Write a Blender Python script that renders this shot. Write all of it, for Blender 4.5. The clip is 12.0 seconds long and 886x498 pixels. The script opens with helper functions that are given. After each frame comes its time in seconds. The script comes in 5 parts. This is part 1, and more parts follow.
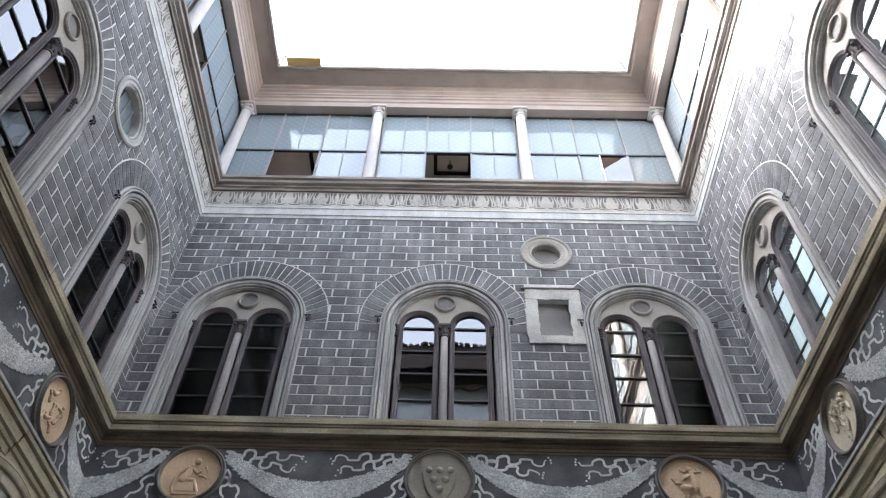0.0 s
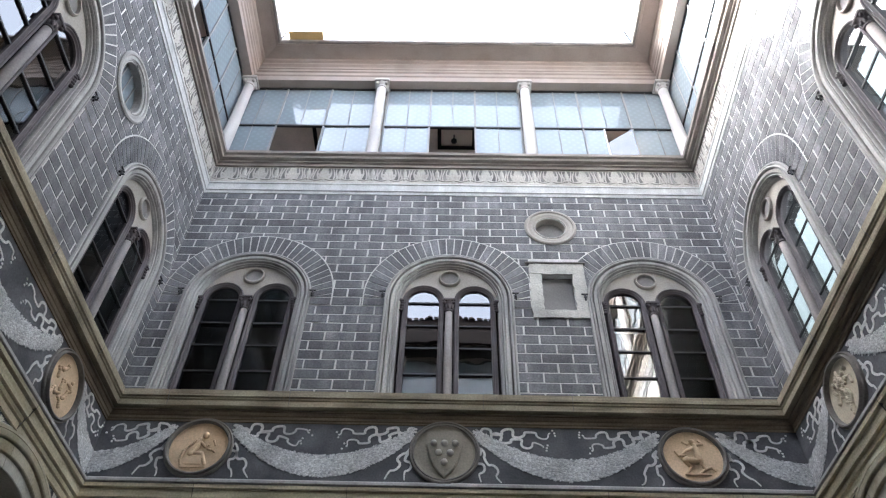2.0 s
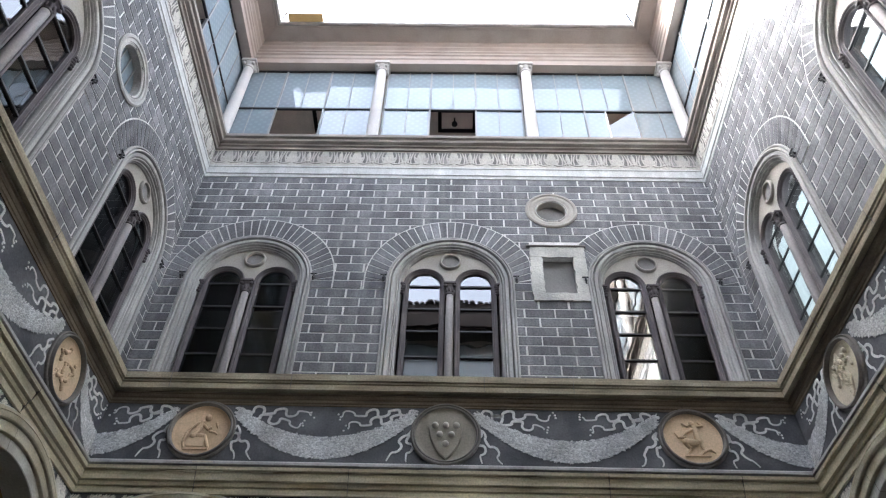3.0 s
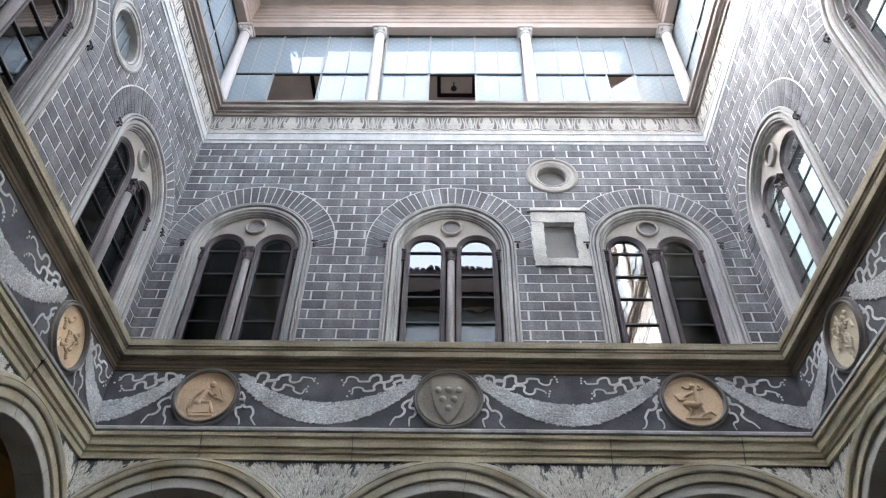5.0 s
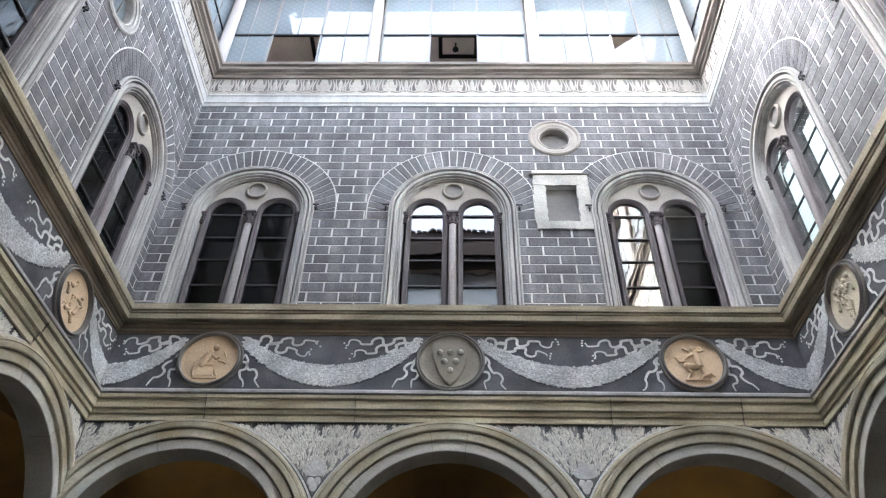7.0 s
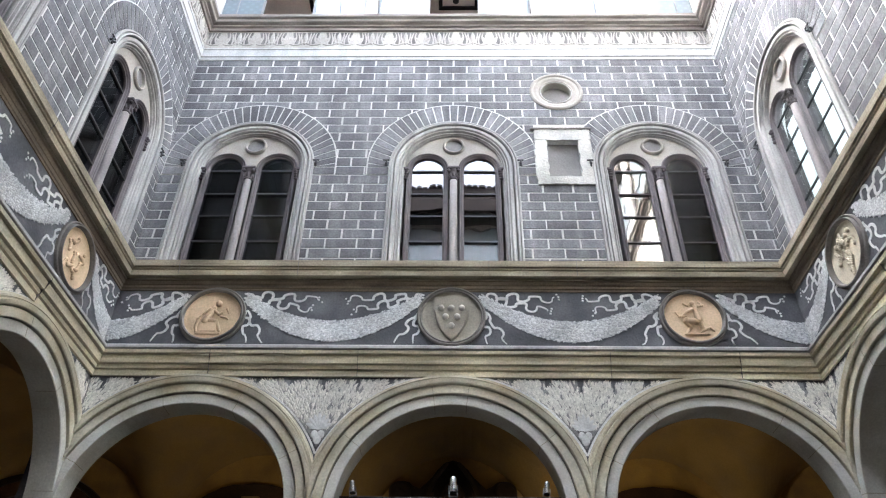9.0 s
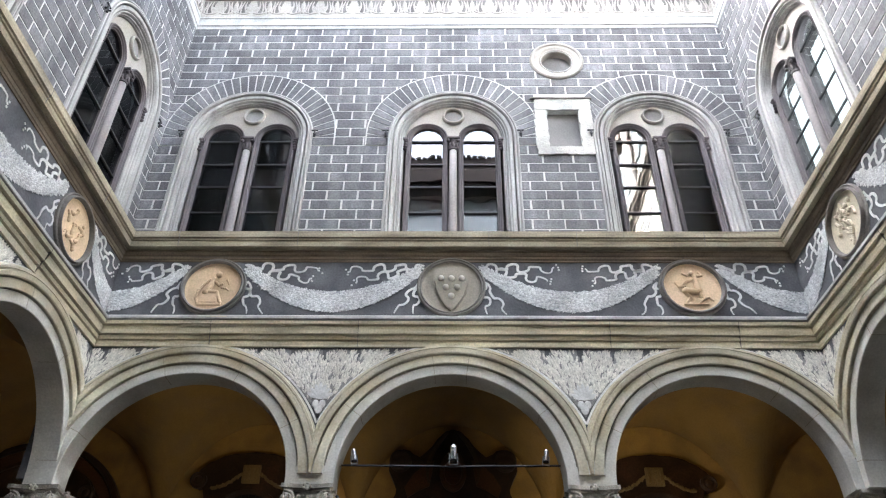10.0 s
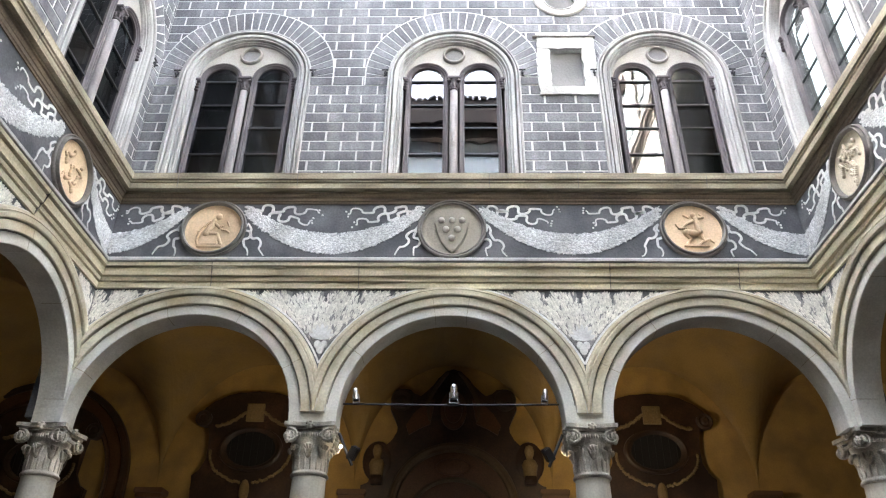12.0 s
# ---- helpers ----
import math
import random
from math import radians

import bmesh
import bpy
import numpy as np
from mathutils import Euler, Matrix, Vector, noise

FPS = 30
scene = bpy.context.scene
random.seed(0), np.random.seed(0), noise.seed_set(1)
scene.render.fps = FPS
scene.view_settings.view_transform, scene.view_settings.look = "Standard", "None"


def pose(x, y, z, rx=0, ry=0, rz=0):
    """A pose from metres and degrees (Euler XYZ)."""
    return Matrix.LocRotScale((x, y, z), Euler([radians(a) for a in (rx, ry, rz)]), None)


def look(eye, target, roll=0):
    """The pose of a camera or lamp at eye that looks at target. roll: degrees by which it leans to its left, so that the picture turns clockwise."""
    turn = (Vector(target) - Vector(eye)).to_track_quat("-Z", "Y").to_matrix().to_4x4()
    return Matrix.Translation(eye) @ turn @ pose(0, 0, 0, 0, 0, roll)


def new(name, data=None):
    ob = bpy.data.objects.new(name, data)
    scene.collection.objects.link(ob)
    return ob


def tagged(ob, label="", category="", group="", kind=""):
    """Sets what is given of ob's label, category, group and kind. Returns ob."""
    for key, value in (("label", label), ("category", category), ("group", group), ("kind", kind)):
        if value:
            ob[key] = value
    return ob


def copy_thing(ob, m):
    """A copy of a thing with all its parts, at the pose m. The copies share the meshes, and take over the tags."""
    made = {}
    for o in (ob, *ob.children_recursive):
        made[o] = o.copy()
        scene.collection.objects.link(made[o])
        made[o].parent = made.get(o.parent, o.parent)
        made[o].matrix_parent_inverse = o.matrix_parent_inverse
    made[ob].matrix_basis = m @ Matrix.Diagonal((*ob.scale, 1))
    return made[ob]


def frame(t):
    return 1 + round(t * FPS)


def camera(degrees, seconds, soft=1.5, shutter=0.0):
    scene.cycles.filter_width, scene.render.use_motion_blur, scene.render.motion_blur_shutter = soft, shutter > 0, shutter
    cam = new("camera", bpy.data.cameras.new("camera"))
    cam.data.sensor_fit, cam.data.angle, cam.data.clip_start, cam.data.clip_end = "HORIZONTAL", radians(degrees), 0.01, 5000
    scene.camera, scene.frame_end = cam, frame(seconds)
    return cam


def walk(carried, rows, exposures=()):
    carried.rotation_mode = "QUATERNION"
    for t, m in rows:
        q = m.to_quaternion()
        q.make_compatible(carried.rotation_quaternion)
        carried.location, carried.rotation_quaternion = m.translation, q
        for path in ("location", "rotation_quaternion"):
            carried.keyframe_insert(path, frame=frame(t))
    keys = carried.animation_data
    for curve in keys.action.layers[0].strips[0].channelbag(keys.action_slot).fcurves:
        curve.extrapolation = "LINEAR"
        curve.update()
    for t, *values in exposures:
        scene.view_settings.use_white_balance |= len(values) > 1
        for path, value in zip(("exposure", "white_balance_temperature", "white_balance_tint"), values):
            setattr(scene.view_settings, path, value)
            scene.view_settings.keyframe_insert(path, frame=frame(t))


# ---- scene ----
cam = camera(61.6, 12.0, soft=1.2)
PATH = [
    (0, (0.139, -9.376, 1.611), (0.116, -8.096, 3.148), 1.8),
    (0.5, (0.139, -9.387, 1.613), (0.114, -8.097, 3.14), 1.8),
    (1, (0.141, -9.401, 1.613), (0.113, -8.097, 3.13), 1.9),
    (1.5, (0.141, -9.4, 1.614), (0.111, -8.082, 3.118), 2.0),
    (2, (0.145, -9.394, 1.612), (0.111, -8.061, 3.104), 1.9),
    (2.5, (0.142, -9.391, 1.607), (0.108, -8.042, 3.083), 1.9),
    (3, (0.134, -9.388, 1.606), (0.1, -8.023, 3.068), 1.8),
    (5, (0.095, -9.378, 1.62), (0.065, -7.948, 3.017), 1.2),
    (5.5, (0.112, -9.378, 1.618), (0.078, -7.931, 2.999), 1.3),
    (6, (0.132, -9.379, 1.618), (0.094, -7.916, 2.981), 1.4),
    (6.5, (0.131, -9.382, 1.62), (0.092, -7.901, 2.964), 1.3),
    (7, (0.115, -9.377, 1.632), (0.078, -7.879, 2.956), 1.2),
    (9, (0.102, -9.374, 1.644), (0.065, -7.799, 2.876), 1.0),
    (9.5, (0.094, -9.367, 1.644), (0.059, -7.77, 2.848), 0.9),
    (10, (0.094, -9.361, 1.636), (0.059, -7.74, 2.807), 0.8),
    (10.5, (0.089, -9.349, 1.634), (0.055, -7.702, 2.769), 0.8),
    (11, (0.072, -9.345, 1.635), (0.042, -7.675, 2.735), 0.7),
    (11.5, (0.086, -9.344, 1.637), (0.052, -7.652, 2.703), 0.8),
    (12, (0.105, -9.34, 1.643), (0.067, -7.633, 2.685), 0.8),
]
walk(cam, [(t, look(eye, target, roll)) for t, eye, target, roll in PATH],
     exposures=[(0, 4.15, 6080, 10), (3, 4.2, 6080, 10), (5.5, 4.58, 6080, 10), (7, 4.77, 6130, 10), (9.5, 5.14, 6150, 10), (12, 5.6, 6270, 10)])

# ---- daylight ----
SUN = Vector((-1.0, 0.33, 0.69)).normalized()
world = bpy.data.worlds.new("sky")
scene.world = world
world.use_nodes = True
wt = world.node_tree
sky = wt.nodes.new("ShaderNodeTexSky")
sky.sky_type, sky.sun_disc = "NISHITA", False
sky.sun_elevation = math.asin(SUN.z)
sky.sun_rotation = math.atan2(SUN.x, SUN.y)
sky.air_density, sky.dust_density = 1.0, 7.0
soft_sky = wt.nodes.new("ShaderNodeHueSaturation")
soft_sky.inputs["Saturation"].default_value = 0.42
wt.links.new(sky.outputs[0], soft_sky.inputs["Color"])
wt.links.new(soft_sky.outputs[0], wt.nodes["Background"].inputs[0])
wt.nodes["Background"].inputs[1].default_value = 0.15
lamp = bpy.data.lights.new("sun", "SUN")
lamp.energy, lamp.angle, lamp.color = 1.3, radians(0.5), (1.0, 0.95, 0.86)
sun_ob = new("sun", lamp)
sun_ob.matrix_world = look((0, 0, 40), Vector((0, 0, 40)) - SUN)


# ---- materials ----
def material(name, color, rough=0.85, large=0.25, fine=0.2, stain=None, stain_amount=0.5, bump=0.3, scale=1.0,
             vary=0.0, island=0.0, streak=False, along=False, metal=0.0, grain=38.0):
    """A mineral or painted surface: a base colour, patches, grain, stains and relief at world size."""
    m = bpy.data.materials.new(name)
    m.use_nodes = True
    nt = m.node_tree
    nodes, links = nt.nodes, nt.links
    bsdf = nodes["Principled BSDF"]
    bsdf.inputs["Roughness"].default_value = rough
    bsdf.inputs["Metallic"].default_value = metal
    geo = nodes.new("ShaderNodeNewGeometry")

    def noise_of(sc, detail, stretch=None):
        n = nodes.new("ShaderNodeTexNoise")
        n.inputs["Scale"].default_value, n.inputs["Detail"].default_value = sc, detail
        if stretch:
            mp = nodes.new("ShaderNodeMapping")
            mp.inputs["Scale"].default_value = stretch
            links.new(geo.outputs["Position"], mp.inputs["Vector"])
            links.new(mp.outputs[0], n.inputs["Vector"])
        else:
            links.new(geo.outputs["Position"], n.inputs["Vector"])
        return n.outputs["Fac"]

    def ramp(fac, lo, hi, a, b):
        r = nodes.new("ShaderNodeMapRange")
        r.inputs["From Min"].default_value, r.inputs["From Max"].default_value = lo, hi
        r.inputs["To Min"].default_value, r.inputs["To Max"].default_value = a, b
        links.new(fac, r.inputs["Value"])
        return r.outputs[0]

    def times(a, b):
        k = nodes.new("ShaderNodeMath")
        k.operation = "MULTIPLY"
        links.new(a, k.inputs[0])
        links.new(b, k.inputs[1])
        return k.outputs[0]

    value = ramp(noise_of(1.3 * scale, 5), 0.3, 0.7, 1 - large, 1 + large)
    value = times(value, ramp(noise_of(grain * scale, 4), 0.3, 0.7, 1 - fine, 1 + fine))
    if vary:
        info = nodes.new("ShaderNodeObjectInfo")
        value = times(value, ramp(info.outputs["Random"], 0, 1, 1 - vary, 1 + vary))
    if island:
        value = times(value, ramp(geo.outputs["Random Per Island"], 0, 1, 1 - island, 1 + island))
    base = nodes.new("ShaderNodeRGB")
    base.outputs[0].default_value = (*color, 1)
    shade = nodes.new("ShaderNodeVectorMath")
    shade.operation = "SCALE"
    links.new(value, shade.inputs["Scale"])
    out = base.outputs[0]
    if stain:
        mix = nodes.new("ShaderNodeMix")
        mix.data_type = "RGBA"
        mix.inputs[7].default_value = (*stain, 1)
        f = noise_of(2.2 * scale, 6, (2.5, 2.5, 0.35) if streak else (0.5, 0.5, 7.0) if along else None)
        links.new(ramp(f, 0.42, 0.68, 0, stain_amount), mix.inputs[0])
        links.new(out, mix.inputs[6])
        out = mix.outputs[2]
    links.new(out, shade.inputs[0])
    links.new(shade.outputs[0], bsdf.inputs["Base Color"])
    if bump:
        b = nodes.new("ShaderNodeBump")
        b.inputs["Strength"].default_value, b.inputs["Distance"].default_value = bump, 0.012
        links.new(noise_of(26 * scale, 6), b.inputs["Height"])
        links.new(b.outputs[0], bsdf.inputs["Normal"])
    return m


BAND = material("pale_plaster_band", (0.52, 0.525, 0.515), 0.9, 0.16, 0.18, (0.38, 0.38, 0.37), 0.7, 0.4, streak=True)
BRICK = material("grey_sgraffito", (0.122, 0.122, 0.13), 0.9, 0.28, 0.3, (0.24, 0.235, 0.24), 0.65, 0.5, vary=0.28, streak=True)
BRICK_JOINED = material("grey_sgraffito_joined", (0.122, 0.122, 0.13), 0.9, 0.28, 0.3, (0.24, 0.235, 0.24), 0.65, 0.5, island=0.28, streak=True)
PLASTER = material("white_lime_plaster", (0.65, 0.65, 0.625), 0.9, 0.16, 0.18, (0.46, 0.45, 0.42), 0.7, 0.4, streak=True)
FRAME_STONE = material("window_frame_sandstone", (0.43, 0.42, 0.4), 0.85, 0.15, 0.14, (0.22, 0.21, 0.2), 0.6, 0.3, streak=True)
DARK_STONE = material("dark_window_stone", (0.075, 0.062, 0.066), 0.7, 0.2, 0.15, (0.15, 0.13, 0.125), 0.5, 0.2)
COLONNETTE = material("colonnette_stone", (0.26, 0.235, 0.225), 0.8, 0.15, 0.14, (0.13, 0.11, 0.11), 0.6, 0.3, streak=True)
TYMPANUM = material("tympanum_stone", (0.4, 0.37, 0.33), 0.85, 0.12, 0.12, (0.26, 0.24, 0.21), 0.5, 0.25)
# String course stone darkened for the shade under its projecting top; streaks are weathering.
COURSE_SHADED = material("weathered_brown_stone_shaded", (0.17, 0.13, 0.088), 0.85, 0.3, 0.2, (0.075, 0.06, 0.045), 0.8, 0.4, along=True)
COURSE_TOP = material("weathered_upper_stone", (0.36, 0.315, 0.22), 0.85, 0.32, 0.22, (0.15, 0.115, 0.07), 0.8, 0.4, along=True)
COURSE_PALE = material("weathered_olive_stone", (0.56, 0.51, 0.37), 0.85, 0.26, 0.18, (0.3, 0.25, 0.15), 0.75, 0.35, along=True)
ARCH_STONE = material("arcade_sandstone", (0.55, 0.515, 0.405), 0.85, 0.22, 0.14, (0.36, 0.29, 0.165), 0.7, 0.3)
ARCH_PALE = material("pale_arcade_sandstone", (0.56, 0.55, 0.5), 0.85, 0.16, 0.12, (0.4, 0.37, 0.29), 0.6, 0.3)
JOINT_STONE = material("weathered_joint", (0.3, 0.27, 0.2), 0.9, 0.2, 0.15)
COLUMN_STONE = material("column_sandstone", (0.47, 0.445, 0.375), 0.8, 0.14, 0.1, (0.25, 0.23, 0.2), 0.5, 0.2, streak=True)
CAPITAL_STONE = material("capital_sandstone", (0.5, 0.465, 0.395), 0.85, 0.3, 0.25, (0.1, 0.09, 0.07), 0.65, 0.4, scale=2.0)
GROUND = material("dark_sgraffito_ground", (0.07, 0.072, 0.079), 0.9, 0.25, 0.2, (0.17, 0.17, 0.18), 0.55, 0.3)
LEAF_WHITE = material("pale_sgraffito_leaves", (0.6, 0.605, 0.6), 0.9, 0.22, 0.2, (0.36, 0.36, 0.36), 0.75, 0.4, island=0.22)
LEAF_BASE = material("grey_sgraffito_shadow", (0.4, 0.41, 0.42), 0.9, 0.25, 0.3, (0.18, 0.19, 0.2), 0.6, 0.5)
SPANDREL_BED = material("pale_spandrel_plaster", (0.235, 0.23, 0.225), 0.9, 0.2, 0.25, (0.2, 0.2, 0.21), 0.5, 0.4)
ROUGH_STONE = material("rough_pale_stone", (0.52, 0.51, 0.47), 0.95, 0.25, 0.18, (0.33, 0.32, 0.3), 0.6, 0.9)
INFILL = material("grey_infill_plaster", (0.2, 0.19, 0.185), 0.9, 0.2, 0.12, (0.3, 0.29, 0.28), 0.4, 0.3)
SPANDREL_LEAF = material("warm_white_sgraffito_leaves", (0.68, 0.66, 0.6), 0.9, 0.15, 0.2, (0.45, 0.43, 0.38), 0.5, 0.4, island=0.15)
FRIEZE_PALE = material("pale_frieze_plaster", (0.45, 0.425, 0.385), 0.9, 0.2, 0.2, (0.34, 0.31, 0.28), 0.6, 0.4)
RIBBON = material("white_sgraffito_ribbon", (0.7, 0.7, 0.68), 0.9, 0.2, 0.15, (0.35, 0.35, 0.35), 0.5, 0.2)
TONDO = material("ochre_marble_relief", (0.72, 0.54, 0.35), 0.75, 0.15, 0.12, (0.4, 0.27, 0.15), 0.5, 0.3)
TONDO_PALE = material("cream_marble_relief", (0.6, 0.53, 0.4), 0.75, 0.15, 0.12, (0.34, 0.29, 0.2), 0.5, 0.3)
TONDO_GREY = material("grey_stone_relief", (0.28, 0.255, 0.205), 0.85, 0.2, 0.15, (0.17, 0.15, 0.115), 0.5, 0.3)
RIM = material("dark_rim_stone", (0.17, 0.155, 0.14), 0.85, 0.2, 0.15, (0.3, 0.28, 0.25), 0.5, 0.3)
BALL = material("pale_stone_balls", (0.5, 0.47, 0.41), 0.8, 0.1, 0.1, bump=0.2)
MOTIF = material("grey_frieze_ornament", (0.12, 0.11, 0.105), 0.9, 0.25, 0.2, (0.34, 0.33, 0.31), 0.6, 0.3)
EAVE = material("eave_brown_paint", (0.30, 0.25, 0.222), 0.7, 0.06, 0.08, (0.2, 0.165, 0.145), 0.4, 0.15)
TOP_CORNICE = material("upper_cornice_stone", (0.19, 0.162, 0.145), 0.85, 0.2, 0.15, (0.4, 0.37, 0.33), 0.6, 0.35, along=True)
UPPER_COLUMN = material("upper_column_stone", (0.4, 0.375, 0.355), 0.8, 0.1, 0.08, (0.42, 0.4, 0.37), 0.5, 0.2, streak=True)
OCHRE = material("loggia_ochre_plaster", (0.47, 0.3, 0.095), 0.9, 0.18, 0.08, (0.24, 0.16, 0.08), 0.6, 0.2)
# The wall's ochre plaster again, darkened so that the vault looks shaded.
VAULT = material("shaded_vault_plaster", (0.34, 0.22, 0.072), 0.9, 0.15, 0.08, (0.24, 0.17, 0.09), 0.5, 0.2)
MARBLE = material("dark_brown_marble", (0.032, 0.018, 0.012), 0.45, 0.4, 0.3, (0.09, 0.045, 0.025), 0.6, 0.2)
MARBLE_RED = material("red_brown_marble", (0.1, 0.045, 0.02), 0.5, 0.4, 0.3, (0.115, 0.06, 0.027), 0.6, 0.2)
STUCCO_GILT = material("dull_yellow_stucco", (0.26, 0.18, 0.08), 0.7, 0.3, 0.2, (0.15, 0.1, 0.05), 0.6, 0.4)
STUCCO_BROWN = material("worn_brown_stucco", (0.11, 0.075, 0.042), 0.7, 0.3, 0.2, (0.06, 0.035, 0.02), 0.6, 0.3)
# Near-black base: the shade inside the unlit rooms is put into the plaster.
ROOM_SHADE = material("shade_black_room_plaster", (0.035, 0.031, 0.03), 0.9, 0.2, 0.1, bump=0.1)
LOGGIA_ROOM = material("upper_loggia_plaster", (0.74, 0.66, 0.6), 0.9, 0.15, 0.08, bump=0.1)
LOGGIA_FLOOR = material("pale_bounce_floor", (0.7, 0.64, 0.58), 0.7, 0.15, 0.1, bump=0.1)
PAVING = material("grey_stone_paving", (0.105, 0.101, 0.092), 0.8, 0.2, 0.15, (0.14, 0.13, 0.12), 0.5, 0.3)
ROOF = material("terracotta_roof", (0.32, 0.16, 0.1), 0.9, 0.25, 0.2, (0.15, 0.1, 0.08), 0.6, 0.4)
IRON = material("black_iron", (0.02, 0.02, 0.022), 0.55, 0.2, 0.2, bump=0.15, metal=0.3)
LEAD = material("grey_window_bars", (0.2, 0.2, 0.2), 0.6, 0.1, 0.1, bump=0.1)
CHROME = material("brushed_spotlight_metal", (0.7, 0.7, 0.72), 0.25, 0.05, 0.05, bump=0.0, metal=1.0)
CURTAIN = material("white_curtain_cloth", (0.86, 0.9, 0.9), 0.9, 0.05, 0.05, bump=0.1)
_ct = CURTAIN.node_tree
_sheer = _ct.nodes.new("ShaderNodeBsdfTranslucent")
_sheer.inputs[0].default_value = (0.8, 0.86, 0.86, 1)
_mix = _ct.nodes.new("ShaderNodeMixShader")
_mix.inputs[0].default_value = 0.65
_ct.links.new(_ct.nodes["Principled BSDF"].outputs[0], _mix.inputs[1])
_ct.links.new(_sheer.outputs[0], _mix.inputs[2])
_ct.links.new(_mix.outputs[0], _ct.nodes["Material Output"].inputs[0])
# Near-black: dark frame timber, and the entrance eave's backlit shade put into colour.
TIMBER_DARK = material("dark_timber_and_eave_shade", (0.014, 0.012, 0.013), 0.8, 0.25, 0.2, (0.024, 0.02, 0.018), 0.5, 0.3)
TIMBER_DARK.node_tree.nodes["Principled BSDF"].inputs["Specular IOR Level"].default_value = 0.1
BOARD = material("ochre_painted_board", (0.6, 0.4, 0.16), 0.8, 0.15, 0.1, bump=0.2)
WOOD_BOX = material("brown_wooden_box", (0.13, 0.07, 0.035), 0.6, 0.2, 0.15, bump=0.2)


def glass(name, ior, tint, pattern=0.0):
    """A thin pane: clear, with a mirror gloss that grows to the side, slightly wavy as old glass is."""
    m = bpy.data.materials.new(name)
    m.use_nodes = True
    nt = m.node_tree
    nt.nodes.remove(nt.nodes["Principled BSDF"])
    clear = nt.nodes.new("ShaderNodeBsdfTransparent")
    clear.inputs[0].default_value = (*tint, 1)
    gloss = nt.nodes.new("ShaderNodeBsdfGlossy")
    gloss.inputs["Roughness"].default_value = 0.0
    fres = nt.nodes.new("ShaderNodeFresnel")
    fres.inputs["IOR"].default_value = ior
    mix = nt.nodes.new("ShaderNodeMixShader")
    geo = nt.nodes.new("ShaderNodeNewGeometry")
    wave = nt.nodes.new("ShaderNodeTexNoise")
    wave.inputs["Scale"].default_value, wave.inputs["Detail"].default_value = 2.5, 1.0
    bump = nt.nodes.new("ShaderNodeBump")
    bump.inputs["Strength"].default_value, bump.inputs["Distance"].default_value = 0.14, 0.012
    nt.links.new(geo.outputs["Position"], wave.inputs["Vector"])
    nt.links.new(wave.outputs["Fac"], bump.inputs["Height"])
    nt.links.new(bump.outputs[0], gloss.inputs["Normal"])
    nt.links.new(fres.outputs[0], mix.inputs[0])
    nt.links.new(clear.outputs[0], mix.inputs[1])
    nt.links.new(gloss.outputs[0], mix.inputs[2])
    last = mix
    if pattern:
        # etched dots: a frosted spot every few centimetres
        haze = nt.nodes.new("ShaderNodeBsdfDiffuse")
        haze.inputs[0].default_value = (0.52, 0.63, 0.7, 1)
        split = nt.nodes.new("ShaderNodeSeparateXYZ")
        nt.links.new(geo.outputs["Position"], split.inputs[0])

        def calc(op, a, b):
            k = nt.nodes.new("ShaderNodeMath")
            k.operation = op
            for i, q in enumerate((a, b)):
                if isinstance(q, float):
                    k.inputs[i].default_value = q
                elif q is not None:
                    nt.links.new(q, k.inputs[i])
            return k.outputs[0]
        along = calc("MULTIPLY", calc("ADD", split.outputs[0], split.outputs[1]), 31.0)
        lift = calc("MULTIPLY", split.outputs[2], 31.0)
        dots = calc("MULTIPLY", calc("SINE", along, None), calc("SINE", lift, None))
        step = nt.nodes.new("ShaderNodeMapRange")
        step.inputs["From Min"].default_value, step.inputs["From Max"].default_value = 0.2, 0.6
        step.inputs["To Min"].default_value, step.inputs["To Max"].default_value = pattern * 0.9, pattern
        second = nt.nodes.new("ShaderNodeMixShader")
        nt.links.new(dots, step.inputs["Value"])
        nt.links.new(step.outputs[0], second.inputs[0])
        nt.links.new(mix.outputs[0], second.inputs[1])
        nt.links.new(haze.outputs[0], second.inputs[2])
        last = second
    nt.links.new(last.outputs[0], nt.nodes["Material Output"].inputs[0])
    return m


# The tint is darkened to put the shade of the rooms into the pane.
GLASS = glass("old_window_glass", 2.5, (0.4, 0.44, 0.5))
GLASS_CLEAR = glass("clear_window_glass", 2.5, (0.8, 0.83, 0.83))
GLASS_ETCHED = glass("etched_loggia_glass", 2.2, (0.7, 0.77, 0.82), 0.36)
# Dimmed copy for black-looking panes: weak reflection and room shade set by gloss and tint.
GLASS_DIMMED = glass("dimmed_window_glass", 1.42, (0.3, 0.34, 0.42))

# ---- the plan ----
XL, XR, YB = -5.09, 5.235, -10.45
CX = 0.025
WALLS = {
    "front": (Matrix.Identity(4), XL, XR, (CX - 3.585, CX, CX + 3.585), (CX - 3.575, 0.042, 3.61)),
    "left": (Matrix.Translation((XL, 0, 0)) @ Matrix.Rotation(radians(90), 4, "Z"), YB, 0.0, (-1.43, -5.03, -8.63), (-1.47, -5.12, -8.74)),
    "right": (Matrix.Translation((XR, 0, 0)) @ Matrix.Rotation(radians(-90), 4, "Z"), 0.0, -YB, (1.61, 5.21, 8.81), (1.64, 5.26, 8.88)),
    "back": (Matrix.Translation((0, YB, 0)) @ Matrix.Rotation(radians(180), 4, "Z"), -XR, -XL, (-CX - 3.585, -CX, -CX + 3.585), (-3.61, -0.03, 3.55)),
}
THICK = 0.45
ARCADE = 0.32
Z_SPRING, R_OUT = 4.765, 1.925
